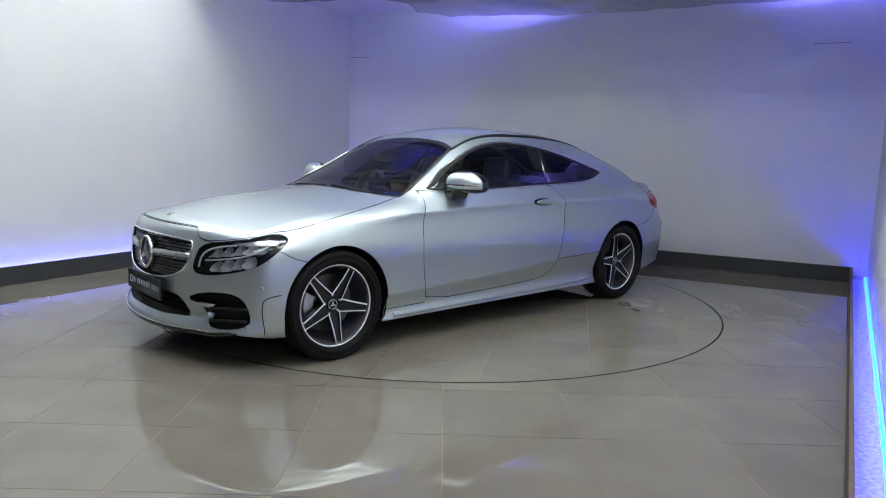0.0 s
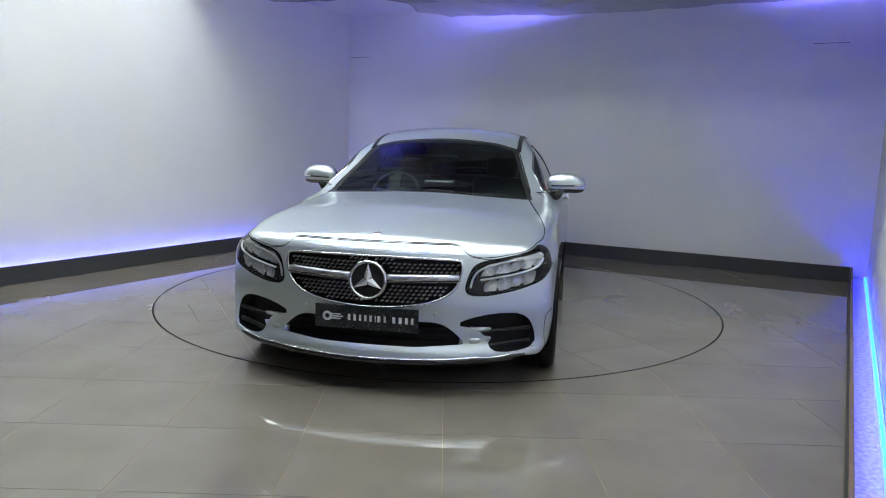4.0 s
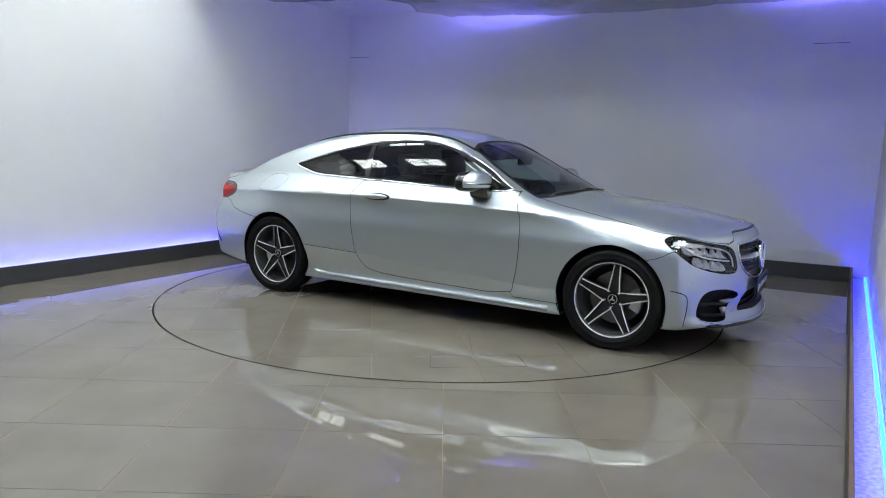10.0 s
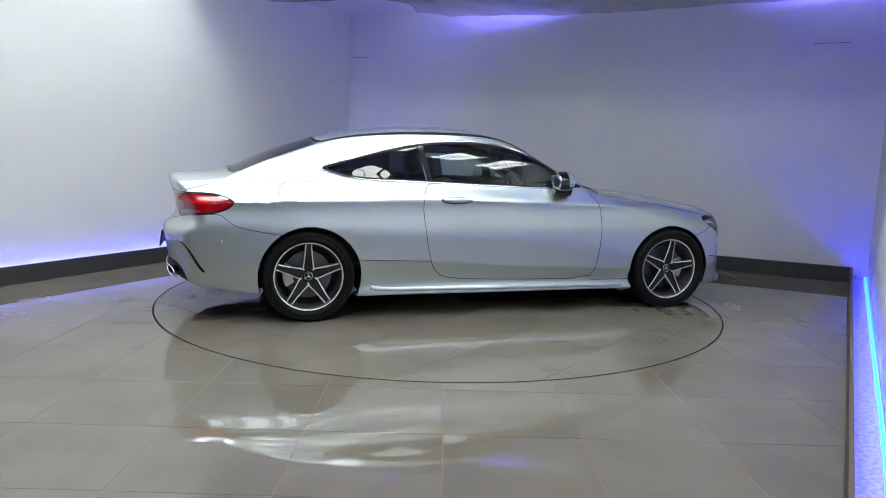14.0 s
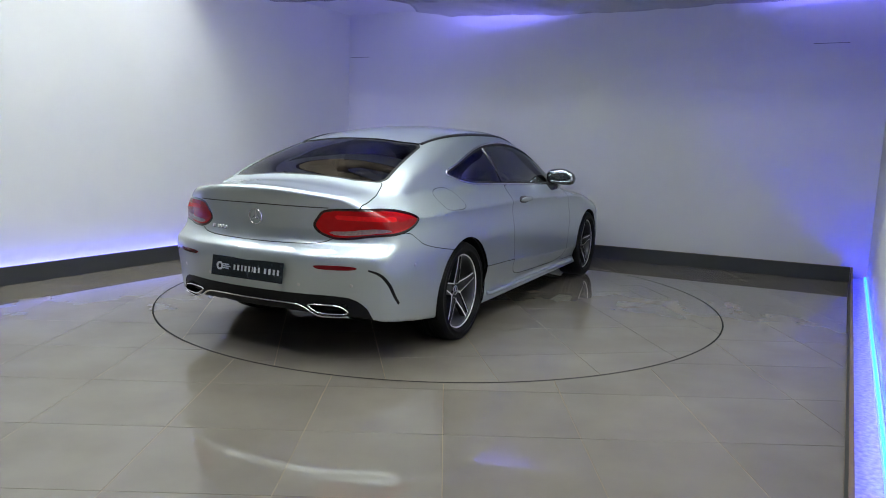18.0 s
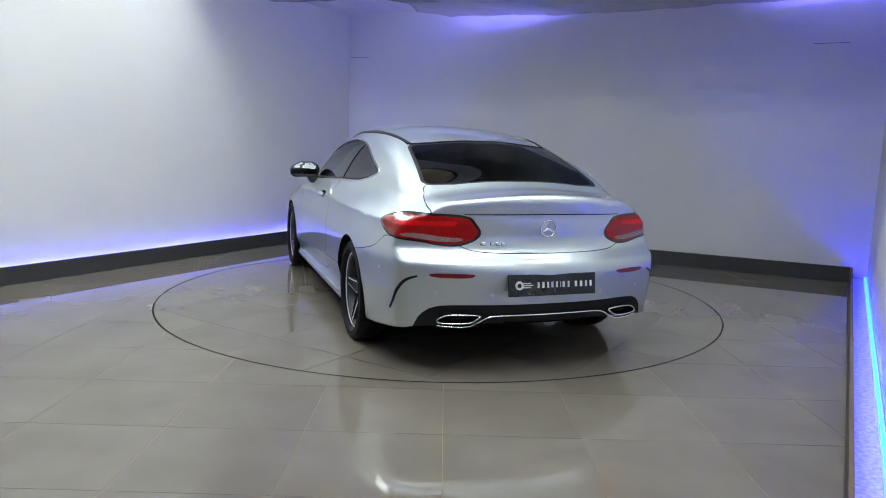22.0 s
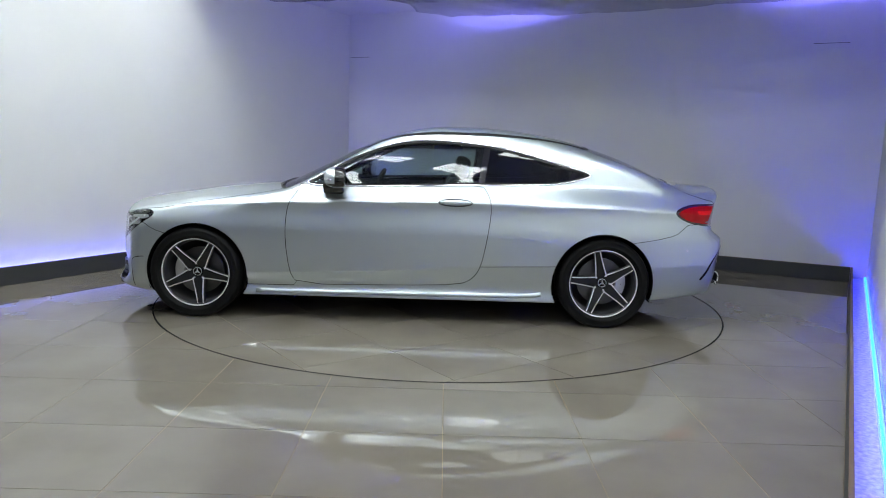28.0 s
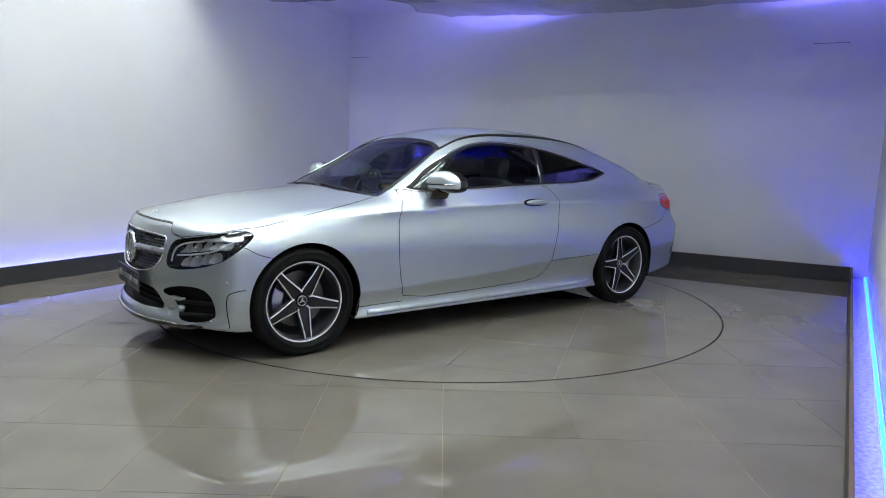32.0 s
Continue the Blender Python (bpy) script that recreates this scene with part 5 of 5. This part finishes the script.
def build_rear(car, S):
    take = S["take"]
    df = part("diffuser", S["diff"].moved(-0.004).rim(0.03, "diffuser", M_MATT), None, car, "black rear diffuser")
    bm = bmesh.new()
    box_bm(bm, -2.33, -1.85, -0.60, 0.60, 0.285, 0.36, None, 0.03)
    for vtx in bm.verts:
        if vtx.co.z < 0.32 and vtx.co.x < -2.1:
            vtx.co.x += 0.10
    part("diffuser_tray", bm, M_UNDER, df)
    line = smooth_line([(0.61, 0.288), (0.52, 0.281), (0.45, 0.282), (0.40, 0.305), (0.355, 0.333), (0.30, 0.343), (0.0, 0.343), (-0.30, 0.343), (-0.355, 0.333), (-0.40, 0.305), (-0.45, 0.282), (-0.52, 0.281), (-0.61, 0.288)], 2)
    p = dense([tuple(q) for q in line], 0.03)
    v = np.stack([-(2.398 - 0.335 * np.abs(p[:, 0]) ** 2.4), p[:, 0], p[:, 1]], 1)
    n = np.stack([-np.ones(len(p)), p[:, 0] * 0.35, np.zeros(len(p))], 1)
    n /= np.linalg.norm(n, axis=1)[:, None]
    part("diffuser_trim", ribbon("diffuser_trim", v, n, 0.009, 0.014, M_CHROME), None, car, "chrome strip along the diffuser")
    for s in (1, -1):
        out = rounded([(0.618, 0.313), (0.585, 0.338), (0.54, 0.350), (0.385, 0.348), (0.40, 0.330), (0.45, 0.300), (0.585, 0.300)], 2)
        p = np.array([(s * a, b) for a, b in out])
        x = -(2.404 - 0.335 * np.abs(p[:, 0]) ** 2.4)
        v = np.stack([x, p[:, 0], p[:, 1]], 1)
        n = np.stack([-np.ones(len(p)), p[:, 0] * 0.35, 0 * x], 1)
        n /= np.linalg.norm(n, axis=1)[:, None]
        ex = part("exhaust_tip", ribbon("exhaust_tip", v, n, 0.008, 0.016, M_CHROME, True), None, car, "chrome framed exhaust tip")
        k = len(v)
        c = v.mean(0) + np.array([0.05, 0, 0])
        verts = list(v) + [c]
        part("tail_pipe", mesh_from("tail_pipe", verts, [(i, (i + 1) % k, k) for i in range(k)], M_UNDER), None, ex, "dark pipe mouth")
        # reflectors
        out = rounded([(0.665, 0.558), (0.63, 0.571), (0.42, 0.571), (0.435, 0.552), (0.47, 0.546), (0.62, 0.545)], 2)
        rv, rn = settle("rear", np.array([(s * a, b) for a, b in out]))
        cv, cn = settle("rear", [(s * 0.54, 0.559)])
        verts = list(rv + rn * 0.001) + [cv[0] + cn[0] * 0.004]
        k = len(rv)
        part("rear_reflector", mesh_from("rear_reflector", verts, [(i, (i + 1) % k, k) for i in range(k)], M_REDDEEP2, True), None, car, "dark red bumper reflector")
    # round emblem and model script (bars)
    cv, cn = settle("rear", [(0.0, 0.803)])
    em = part("boot_emblem", lathe([(0.040, 0.002), (0.042, 0.008), (0.047, 0.008), (0.049, 0.002)], 40, M_CHROME, "boot_emblem"), None, car, "chrome ring emblem with three arms on the boot")
    em.matrix_local = Matrix.Translation(cv[0]) @ Matrix.Rotation(math.pi / 2, 4, "Z") @ Matrix.Rotation(radians(-4), 4, "X")
    verts, faces = [], []
    for k in range(3):
        a = math.pi / 2 + k * 2 * math.pi / 3
        o = len(verts)
        d, e = np.array([math.cos(a), 0, math.sin(a)]), np.array([-math.sin(a), 0, math.cos(a)])
        up = np.array([0, 1.0, 0])
        verts += [d * 0.042 + up * 0.004, d * 0.007 + e * 0.009 + up * 0.003, up * 0.010, d * 0.007 - e * 0.009 + up * 0.003]
        faces += [(o, o + 1, o + 2), (o, o + 2, o + 3)]
    part("emblem_star", mesh_from("emblem_star", verts, faces, M_CHROME), None, em)
    for k, (y, w) in enumerate(((0.375, 0.026), (0.325, 0.022), (0.295, 0.024), (0.264, 0.024))):
        cv, cn = settle("rear", dense([(y, 0.720), (y - w, 0.720)], 0.01))
        part("script_bar", ribbon("script_bar", cv, cn, 0.024, 0.003, M_CHROME), None, car, "small chrome bar on the boot lid")


def build_side(car, S):
    # door handles
    for d, s in zip(S["doors"], (1, -1)):
        v, n = settle("side", [(-0.375, 0.852)])
        c = v[0]
        f = lambda x, y, z: np.sqrt(((x - c[0]) / 0.112) ** 2 + ((y - c[1] - 0.022) / 0.019) ** 2 + ((z - c[2]) / 0.020) ** 2) - 1
        h = blob(lambda x, y, z: f(x, y, z) * 0.016, (c[0] - 0.12, c[1] - 0.01, c[2] - 0.03), (c[0] + 0.12, c[1] + 0.05, c[2] + 0.03), 0.006)
        me = h.mesh("door_handle", M_PAINT)
        if s < 0:
            me = flip_y(me, "door_handle")
        hd = part("door_handle", me, None, d, "silver door handle")
        # Flat black oval on the door stands in for the recess's shade.
        pts = [(-0.375 + 0.117 * math.cos(a), 0.848 + 0.026 * math.sin(a)) for a in np.linspace(0, 2 * math.pi, 28)[:-1]]
        rv, rn = settle("side", pts)
        k = len(rv)
        verts = list(rv + rn * 0.0012) + [c + n[0] * 0.0012]
        me = mesh_from("handle_cup", verts, [(i, (i + 1) % k, k) for i in range(k)], M_BLACK, True)
        part("handle_cup", me if s > 0 else flip_y(me, "handle_cup"), None, d, "flat black patch for the shade round the handle")
        # mirror
        def mir(x, y, z):
            ax = (x - 0.435 + 0.22 * (y - 0.90)) / np.where(x > 0.435 - 0.22 * (y - 0.90), 0.090, 0.085)
            ay = (y - 0.905) / np.where(y > 0.905, 0.128, 0.135)
            az = (z - 0.997 + 0.10 * np.maximum(y - 0.93, 0)) / np.where(z > 0.997, 0.074 - 0.15 * np.maximum(y - 0.93, 0), 0.064)
            rr = (np.abs(ax) ** 2.6 + np.abs(ay) ** 3.2 + np.abs(az) ** 2.5) ** (1 / 2.7) - 1
            return smax(rr * 0.07, 0.372 - 0.10 * (y - 0.90) - x, 0.012)
        sh = blob(mir, (0.33, 0.75, 0.91), (0.60, 1.06, 1.09), 0.009)
        bot, top = sh.split(sh.v[:, 2] - 0.962)
        face, top = top.split(np.where(top.n[:, 0] < -0.75, -1.0, 1.0))
        face.n = np.tile(np.array([-0.955, -0.29, 0.05]), (len(face.v), 1))

        def put(nm, sh_, mat, par, lab=""):
            me = sh_.mesh(nm, mat)
            return part(nm, me if s > 0 else flip_y(me, nm), None, par, lab)
        back, top = top.split(top.v[:, 0] - 0.450 + 0.15 * (top.v[:, 1] - 0.90))
        mi = put("door_mirror", top, M_PAINT, d, "silver door mirror with black lower half")
        put("mirror_rim", back, M_BLACK, mi, "gloss black mirror housing rim")
        put("mirror_base", bot, M_BLACK, mi, "gloss black mirror base")
        put("mirror_glass", face, M_MIRROR, mi, "mirror glass")
        bm = bmesh.new()
        box_bm(bm, 0.395, 0.535, 0.80, 0.90, 0.885, 0.960, None, 0.012)
        for q in bm.verts:
            t = (0.96 - q.co.z) / 0.075
            q.co.y -= 0.045 * t
        me = bm_mesh("mirror_foot", bm, M_BLACK, True)
        part("mirror_foot", me if s > 0 else flip_y(me, "mirror_foot"), None, mi, "black mirror foot")
        pts = []
        for y in np.linspace(0.80, 1.025, 18):
            x0, x1 = 0.40, 0.62
            zz = 0.984 + 0.02 * (y - 0.80)
            for _ in range(24):
                xm = (x0 + x1) / 2
                x0, x1 = (xm, x1) if mir(xm, y, zz) < 0 else (x0, xm)
            pts.append((x0, y, zz))
        pv = np.array(pts)
        pn = normal_at(mir, pv)
        me = ribbon("turn_signal", pv, pn, 0.010, 0.003, M_BLACK)
        part("turn_signal", me if s > 0 else flip_y(me, "turn_signal"), None, mi, "thin dark turn signal strip")
        me = ribbon("signal_end", pv[12:] + pn[12:] * 0.001, pn[12:], 0.011, 0.003, M_CHROME)
        part("signal_end", me if s > 0 else flip_y(me, "signal_end"), None, mi, "bright end of the turn signal")
    # sill blade
    line = smooth_line([(1.00, 0.198), (0.80, 0.196), (0.0, 0.200), (-0.80, 0.207), (-0.93, 0.214), (-0.99, 0.226)], 1)
    v, n = settle("side", dense([tuple(p) for p in line], 0.05))
    pair("sill_blade", ribbon("sill_blade", v, n, 0.030, 0.020, M_PAINT), car, "silver side skirt blade")
    # wheel housings
    for cx, cz, r in (ARCH_F, ARCH_R):
        prof_a = np.linspace(-0.35, math.pi + 0.35, 30)
        verts, faces = [], []
        for a in prof_a:
            for y, rr in ((0.50, r + 0.012), (0.80, r + 0.012), (0.872, r + 0.003)):
                verts.append((cx + rr * math.cos(a), y, cz + rr * math.sin(a)))
        for i in range(len(prof_a) - 1):
            for j in range(2):
                k = i * 3 + j
                faces.append((k, k + 1, k + 4, k + 3))
        k0 = len(verts)
        verts.append((cx, 0.50, cz))
        faces += [(i * 3, (i + 1) * 3, k0) for i in range(len(prof_a) - 1)]
        pair("wheel_housing", mesh_from("wheel_housing", verts, faces, M_UNDER, True), car, "black wheel housing liner")
    bm = bmesh.new()
    box_bm(bm, -1.95, 1.98, -0.49, 0.49, 0.165, 0.34, None, 0.02)
    part("underbody", bm, M_UNDER, car)
    bm = bmesh.new()
    box_bm(bm, -1.02, 1.02, -0.83, 0.83, 0.175, 0.33, None, 0.02)
    part("floor_pan", bm, M_UNDER, car)


def build_wheel(car, x, side, track, phase):
    """A wheel with five split spokes, machined on the face; side is +1 for the left of the car."""
    wheel = part("wheel", lathe([(0.150, -0.09), (0.222, -0.10), (0.238, -0.105), (0.247, -0.095), (0.236, -0.06), (0.226, 0.02), (0.230, 0.070), (0.236, 0.085), (0.229, 0.088), (0.222, 0.075), (0.215, 0.02), (0.210, -0.07), (0.150, -0.075)], 64, M_BARREL, "wheel"), None, car, "dark grey five-spoke alloy wheel with machined edges")
    wheel.matrix_local = Matrix.Translation((x, side * track, 0.313)) @ Matrix.Rotation(0 if side > 0 else math.pi, 4, "Z")
    sgn = 1 if side > 0 else -1
    tyre = [(0.236, -0.108), (0.262, -0.118), (0.290, -0.118), (0.308, -0.108), (0.3165, -0.085), (0.319, -0.04)]
    for gy in (-0.035, 0.0, 0.035):
        tyre += [(0.319, gy - 0.006), (0.312, gy - 0.005), (0.312, gy + 0.005), (0.319, gy + 0.006)]
    tyre += [(0.319, 0.045), (0.3165, 0.085), (0.308, 0.106), (0.298, 0.114), (0.292, 0.1165), (0.288, 0.1145), (0.266, 0.116), (0.262, 0.1185), (0.258, 0.116), (0.244, 0.100), (0.236, 0.088)]
    part("tyre", lathe(tyre, 72, M_RUBBER, "tyre"), None, wheel, "black low-profile tyre")
    part("rim_flange", lathe([(0.229, 0.086), (0.232, 0.0905), (0.240, 0.0915), (0.244, 0.088), (0.243, 0.083)], 72, M_RIMFACE, "rim_flange"), None, wheel, "machined silver rim flange")
    part("brake_disc", lathe([(0.075, -0.035), (0.165, -0.035), (0.165, -0.010), (0.075, -0.010)], 48, M_DISC, "brake_disc", smooth=False), None, wheel, "bare steel brake disc")
    part("disc_hat", lathe([(0.0001, 0.005), (0.075, 0.0), (0.078, -0.03), (0.0001, -0.03)], 32, M_DISC, "disc_hat", smooth=False), None, wheel)
    cal = plate_prism([(0.172 * math.cos(a), 0.172 * math.sin(a)) for a in np.linspace(-0.5, 0.5, 9)] + [(0.105 * math.cos(a), 0.105 * math.sin(a)) for a in np.linspace(0.5, -0.5, 9)], -0.06, 0.012, M_SATIN, "brake_caliper", 0.004)
    cl = part("brake_caliper", cal, None, wheel, "silver brake caliper")
    cl.matrix_local = Matrix.Rotation(math.pi * (0.0 if side * x > 0 else 1.0), 4, "Y")

    def spoke_pt(r, w, lift=0.0):
        y = 0.078 - 0.030 * (1 - r / 0.235) ** 1.5
        return (r, y + lift, w)
    for k in range(5):
        ang = radians(phase + 72 * k)
        # spoke body: a tapered arm
        secs = [(0.044, 0.0330), (0.056, 0.0400), (0.075, 0.0375), (0.105, 0.0335), (0.15, 0.0285), (0.20, 0.0245), (0.231, 0.0230)]
        verts, faces = [], []
        for r, w in secs:
            ya = spoke_pt(r, 0)[1]
            for ww, dy in ((-w, -0.035), (-w, 0.0), (-w + 0.0080, 0.002), (-w + 0.0095, -0.010), (w - 0.0095, -0.010), (w - 0.0080, 0.002), (w, 0.0), (w, -0.035)):
                verts.append((r, ya + dy, ww))
        m = 8
        dark, bright = [], []
        for i in range(len(secs) - 1):
            for s_ in range(m - 1):
                f = (i * m + s_, i * m + s_ + 1, (i + 1) * m + s_ + 1, (i + 1) * m + s_)
                (bright if s_ in (1, 5) else dark).append(f)
        rot = Matrix.Rotation(-ang * sgn, 4, "Y")
        sp = part("spoke", mesh_from("spoke", verts, dark, M_RIM), None, wheel)
        sp.matrix_local = rot
        for grp in (bright[0::2], bright[1::2]):
            used = sorted({i for f in grp for i in f})
            ids = {o: j for j, o in enumerate(used)}
            vv = [verts[i] for i in used]
            ff = [tuple(ids[i] for i in f) for f in grp]
            nv = len(vv)
            vv2 = vv + [(a, b - 0.006, c) for a, b, c in vv]
            ff2 = ff + [tuple(nv + i for i in f[::-1]) for f in ff]
            ed = part("machined_edge", mesh_from("machined_edge", vv2, ff2, M_RIMFACE), None, wheel)
            ed.matrix_local = rot
        # web between spokes near the hub
        a2 = ang + radians(36)
        b1 = lathe([(0.0001, 0.0), (0.0095, 0.0), (0.0085, 0.006), (0.0001, 0.007)], 10, M_SATIN, "wheel_bolt", False)
        wb = part("wheel_bolt", b1, None, wheel)
        wb.matrix_local = Matrix.Rotation(-(a2) * sgn, 4, "Y") @ Matrix.Translation((0.056, 0.040, 0))
    part("hub", lathe([(0.0001, 0.038), (0.060, 0.038), (0.068, 0.030), (0.070, -0.03), (0.0001, -0.03)], 40, M_RIM, "hub", smooth=False), None, wheel)
    cap = part("centre_cap", lathe([(0.0001, 0.052), (0.026, 0.052), (0.033, 0.048), (0.036, 0.036)], 32, M_BLACK, "centre_cap", False), None, wheel, "black centre cap with silver star")
    verts, faces = [], []
    for k in range(3):
        a = math.pi / 2 + k * 2 * math.pi / 3
        o = len(verts)
        d, e = np.array([math.cos(a), 0, math.sin(a)]), np.array([-math.sin(a), 0, math.cos(a)])
        up = np.array([0, 1.0, 0])
        verts += [d * 0.026 + up * 0.0535, d * 0.005 + e * 0.006 + up * 0.0535, up * 0.057, d * 0.005 - e * 0.006 + up * 0.0535]
        faces += [(o, o + 1, o + 2), (o, o + 2, o + 3)]
    part("cap_star", mesh_from("cap_star", verts, faces, M_SATIN), None, wheel)
    part("cap_ring", lathe([(0.026, 0.052), (0.027, 0.0545), (0.030, 0.0545), (0.031, 0.050)], 32, M_SATIN, "cap_ring"), None, wheel)


def seat(car, x, y, w, back_x, top):
    """A dark leather bucket seat."""
    bm = bmesh.new()
    box_bm(bm, x - 0.26, x + 0.26, y - w, y + w, 0.40, 0.56, None, 0.05)
    s = part("seat", bm, M_LEATHER, car, "black leather seat", True)
    bm = bmesh.new()
    box_bm(bm, -0.07, 0.07, -w, w, 0.0, top - 0.50, pose(back_x, y, 0.50, 0, -20, 0), 0.045)
    part("seat_back", bm, M_LEATHER, s, "", True)
    bm = bmesh.new()
    box_bm(bm, -0.05, 0.05, -0.13, 0.13, 0.0, 0.17, pose(back_x - 0.17 * (top - 0.5) / 0.47, y, top - 0.03, 0, -12, 0), 0.04)
    part("headrest", bm, M_LEATHER, s, "", True)


def build_cabin(car):
    bm = bmesh.new()
    box_bm(bm, 0.42, 0.88, -0.70, 0.70, 0.55, 0.90, None, 0.05)
    for v in bm.verts:
        if v.co.z > 0.8 and v.co.x < 0.6:
            v.co.z -= 0.03
    dash = part("dashboard", bm, M_CABIN, car, "black dashboard", True)
    bm = bmesh.new()
    box_bm(bm, 0.44, 0.50, -0.10, 0.12, 0.885, 0.99, pose(0, 0, 0, 0, 0, 0), 0.01)
    part("display", bm, M_BLACK, dash, "dark upright display")
    ring = lathe([(0.172, -0.014), (0.166, 0.0), (0.172, 0.014), (0.186, 0.014), (0.192, 0.0), (0.186, -0.014)], 36, M_CABIN, "steering_wheel")
    sw = part("steering_wheel", ring, None, car, "black steering wheel")
    sw.matrix_local = Matrix.Translation((0.30, -0.36, 0.86)) @ Matrix.Rotation(radians(65), 4, "Y") @ Matrix.Rotation(math.pi / 2, 4, "X")
    bm = bmesh.new()
    box_bm(bm, -0.17, 0.17, -0.015, 0.015, -0.03, 0.03)
    box_bm(bm, -0.06, 0.06, -0.025, 0.025, -0.06, 0.06, None, 0.01)
    part("wheel_boss", bm, M_CABIN, sw)
    bm = bmesh.new()
    box_bm(bm, 0.395, 0.425, -0.12, 0.12, 1.105, 1.165, None, 0.012)
    part("rear_view_mirror", bm, M_BLACK, car, "black interior mirror")
    for y in (0.36, -0.36):
        seat(car, 0.02, y, 0.235, -0.22, 1.02)
    for y in (0.33, -0.33):
        seat(car, -0.90, y, 0.27, -1.13, 0.93)
    # tub: floor, door cards, shelf and headliner
    bm = bmesh.new()
    box_bm(bm, -1.9, 0.95, -0.74, 0.74, 0.35, 0.38)
    tub = part("cabin_floor", bm, M_CABIN, car)
    for s in (1, -1):
        bm = bmesh.new()
        box_bm(bm, -1.55, 0.62, s * 0.745 - 0.015, s * 0.745 + 0.015, 0.38, 0.925, None, 0.005)
        for v in bm.verts:
            if v.co.x < -1.0:
                v.co.y -= s * 0.10
        part("door_card", bm, M_CABIN, car)
    bm = bmesh.new()
    box_bm(bm, -1.93, -1.28, -0.53, 0.53, 0.93, 0.955)
    part("parcel_shelf", bm, M_CABIN, car, "black rear parcel shelf")
    bm = bmesh.new()
    box_bm(bm, -1.96, -1.91, -0.56, 0.56, 0.38, 0.92)
    part("bulkhead", bm, M_CABIN, car)
    bm = bmesh.new()
    box_bm(bm, 0.88, 0.93, -0.72, 0.72, 0.38, 0.86)
    part("fire_wall", bm, M_CABIN, car)
    lv, _ = settle("top", [(x, y) for x in np.linspace(0.19, -1.32, 16) for y in np.linspace(-0.47, 0.47, 13)])
    faces = [(i * 13 + j, i * 13 + j + 1, (i + 1) * 13 + j + 1, (i + 1) * 13 + j) for i in range(15) for j in range(12)]
    part("headliner", mesh_from("headliner", lv - np.array([0, 0, 0.03]), faces, M_CABIN, True), None, car)


M_GUIDE = simple("frosted_light_guide", (0.66, 0.68, 0.70), 0.25, vary=0.1, scale=90)
# Faint red glow added to lift the colour of the unlit lens.
M_REDDARK = simple("dark_red_lens", (0.30, 0.002, 0.004), 0.08, coat=0.3, vary=0.25, scale=30, spec=0.3, emit=(1.0, 0.0, 0.0), power=0.02)
M_REDDEEP2 = simple("red_reflector", (0.16, 0.002, 0.006), 0.12, spec=0.2, coat=0.6, vary=0.2, scale=120)


def build_car():
    car = new("car", None)
    tagged(car, "silver metallic two-door coupe parked on a turntable", "car")
    S = build_body(car)
    build_glass(car, S)
    build_lamps(car, S)
    build_front(car, S)
    number_plate(car, 2.178, 0.386, 0, 1)
    build_rear(car, S)
    number_plate(car, -2.428, 0.510, 8, -1)
    build_side(car, S)
    build_wheel(car, 1.42, 1, 0.782, 47)
    build_wheel(car, 1.42, -1, 0.782, 47)
    build_wheel(car, -1.42, 1, 0.775, 5)
    build_wheel(car, -1.42, -1, 0.775, 54)
    build_cabin(car)
    return car


car = build_car()


def motions():
    """The table turns and carries the car with it."""
    times = [i * 0.5 for i in range(65)]
    rows_t, rows_c = [], []
    for t in times:
        m = Matrix.Translation(TABLE_C) @ Matrix.Rotation(radians(turn(t)), 4, "Z")
        rows_t.append((t, m))
        rows_c.append((t, m @ Matrix.Translation((CAR_OFF[0], CAR_OFF[1], 0.0))))
    walk(turntable, rows_t)
    walk(car, rows_c)


motions()
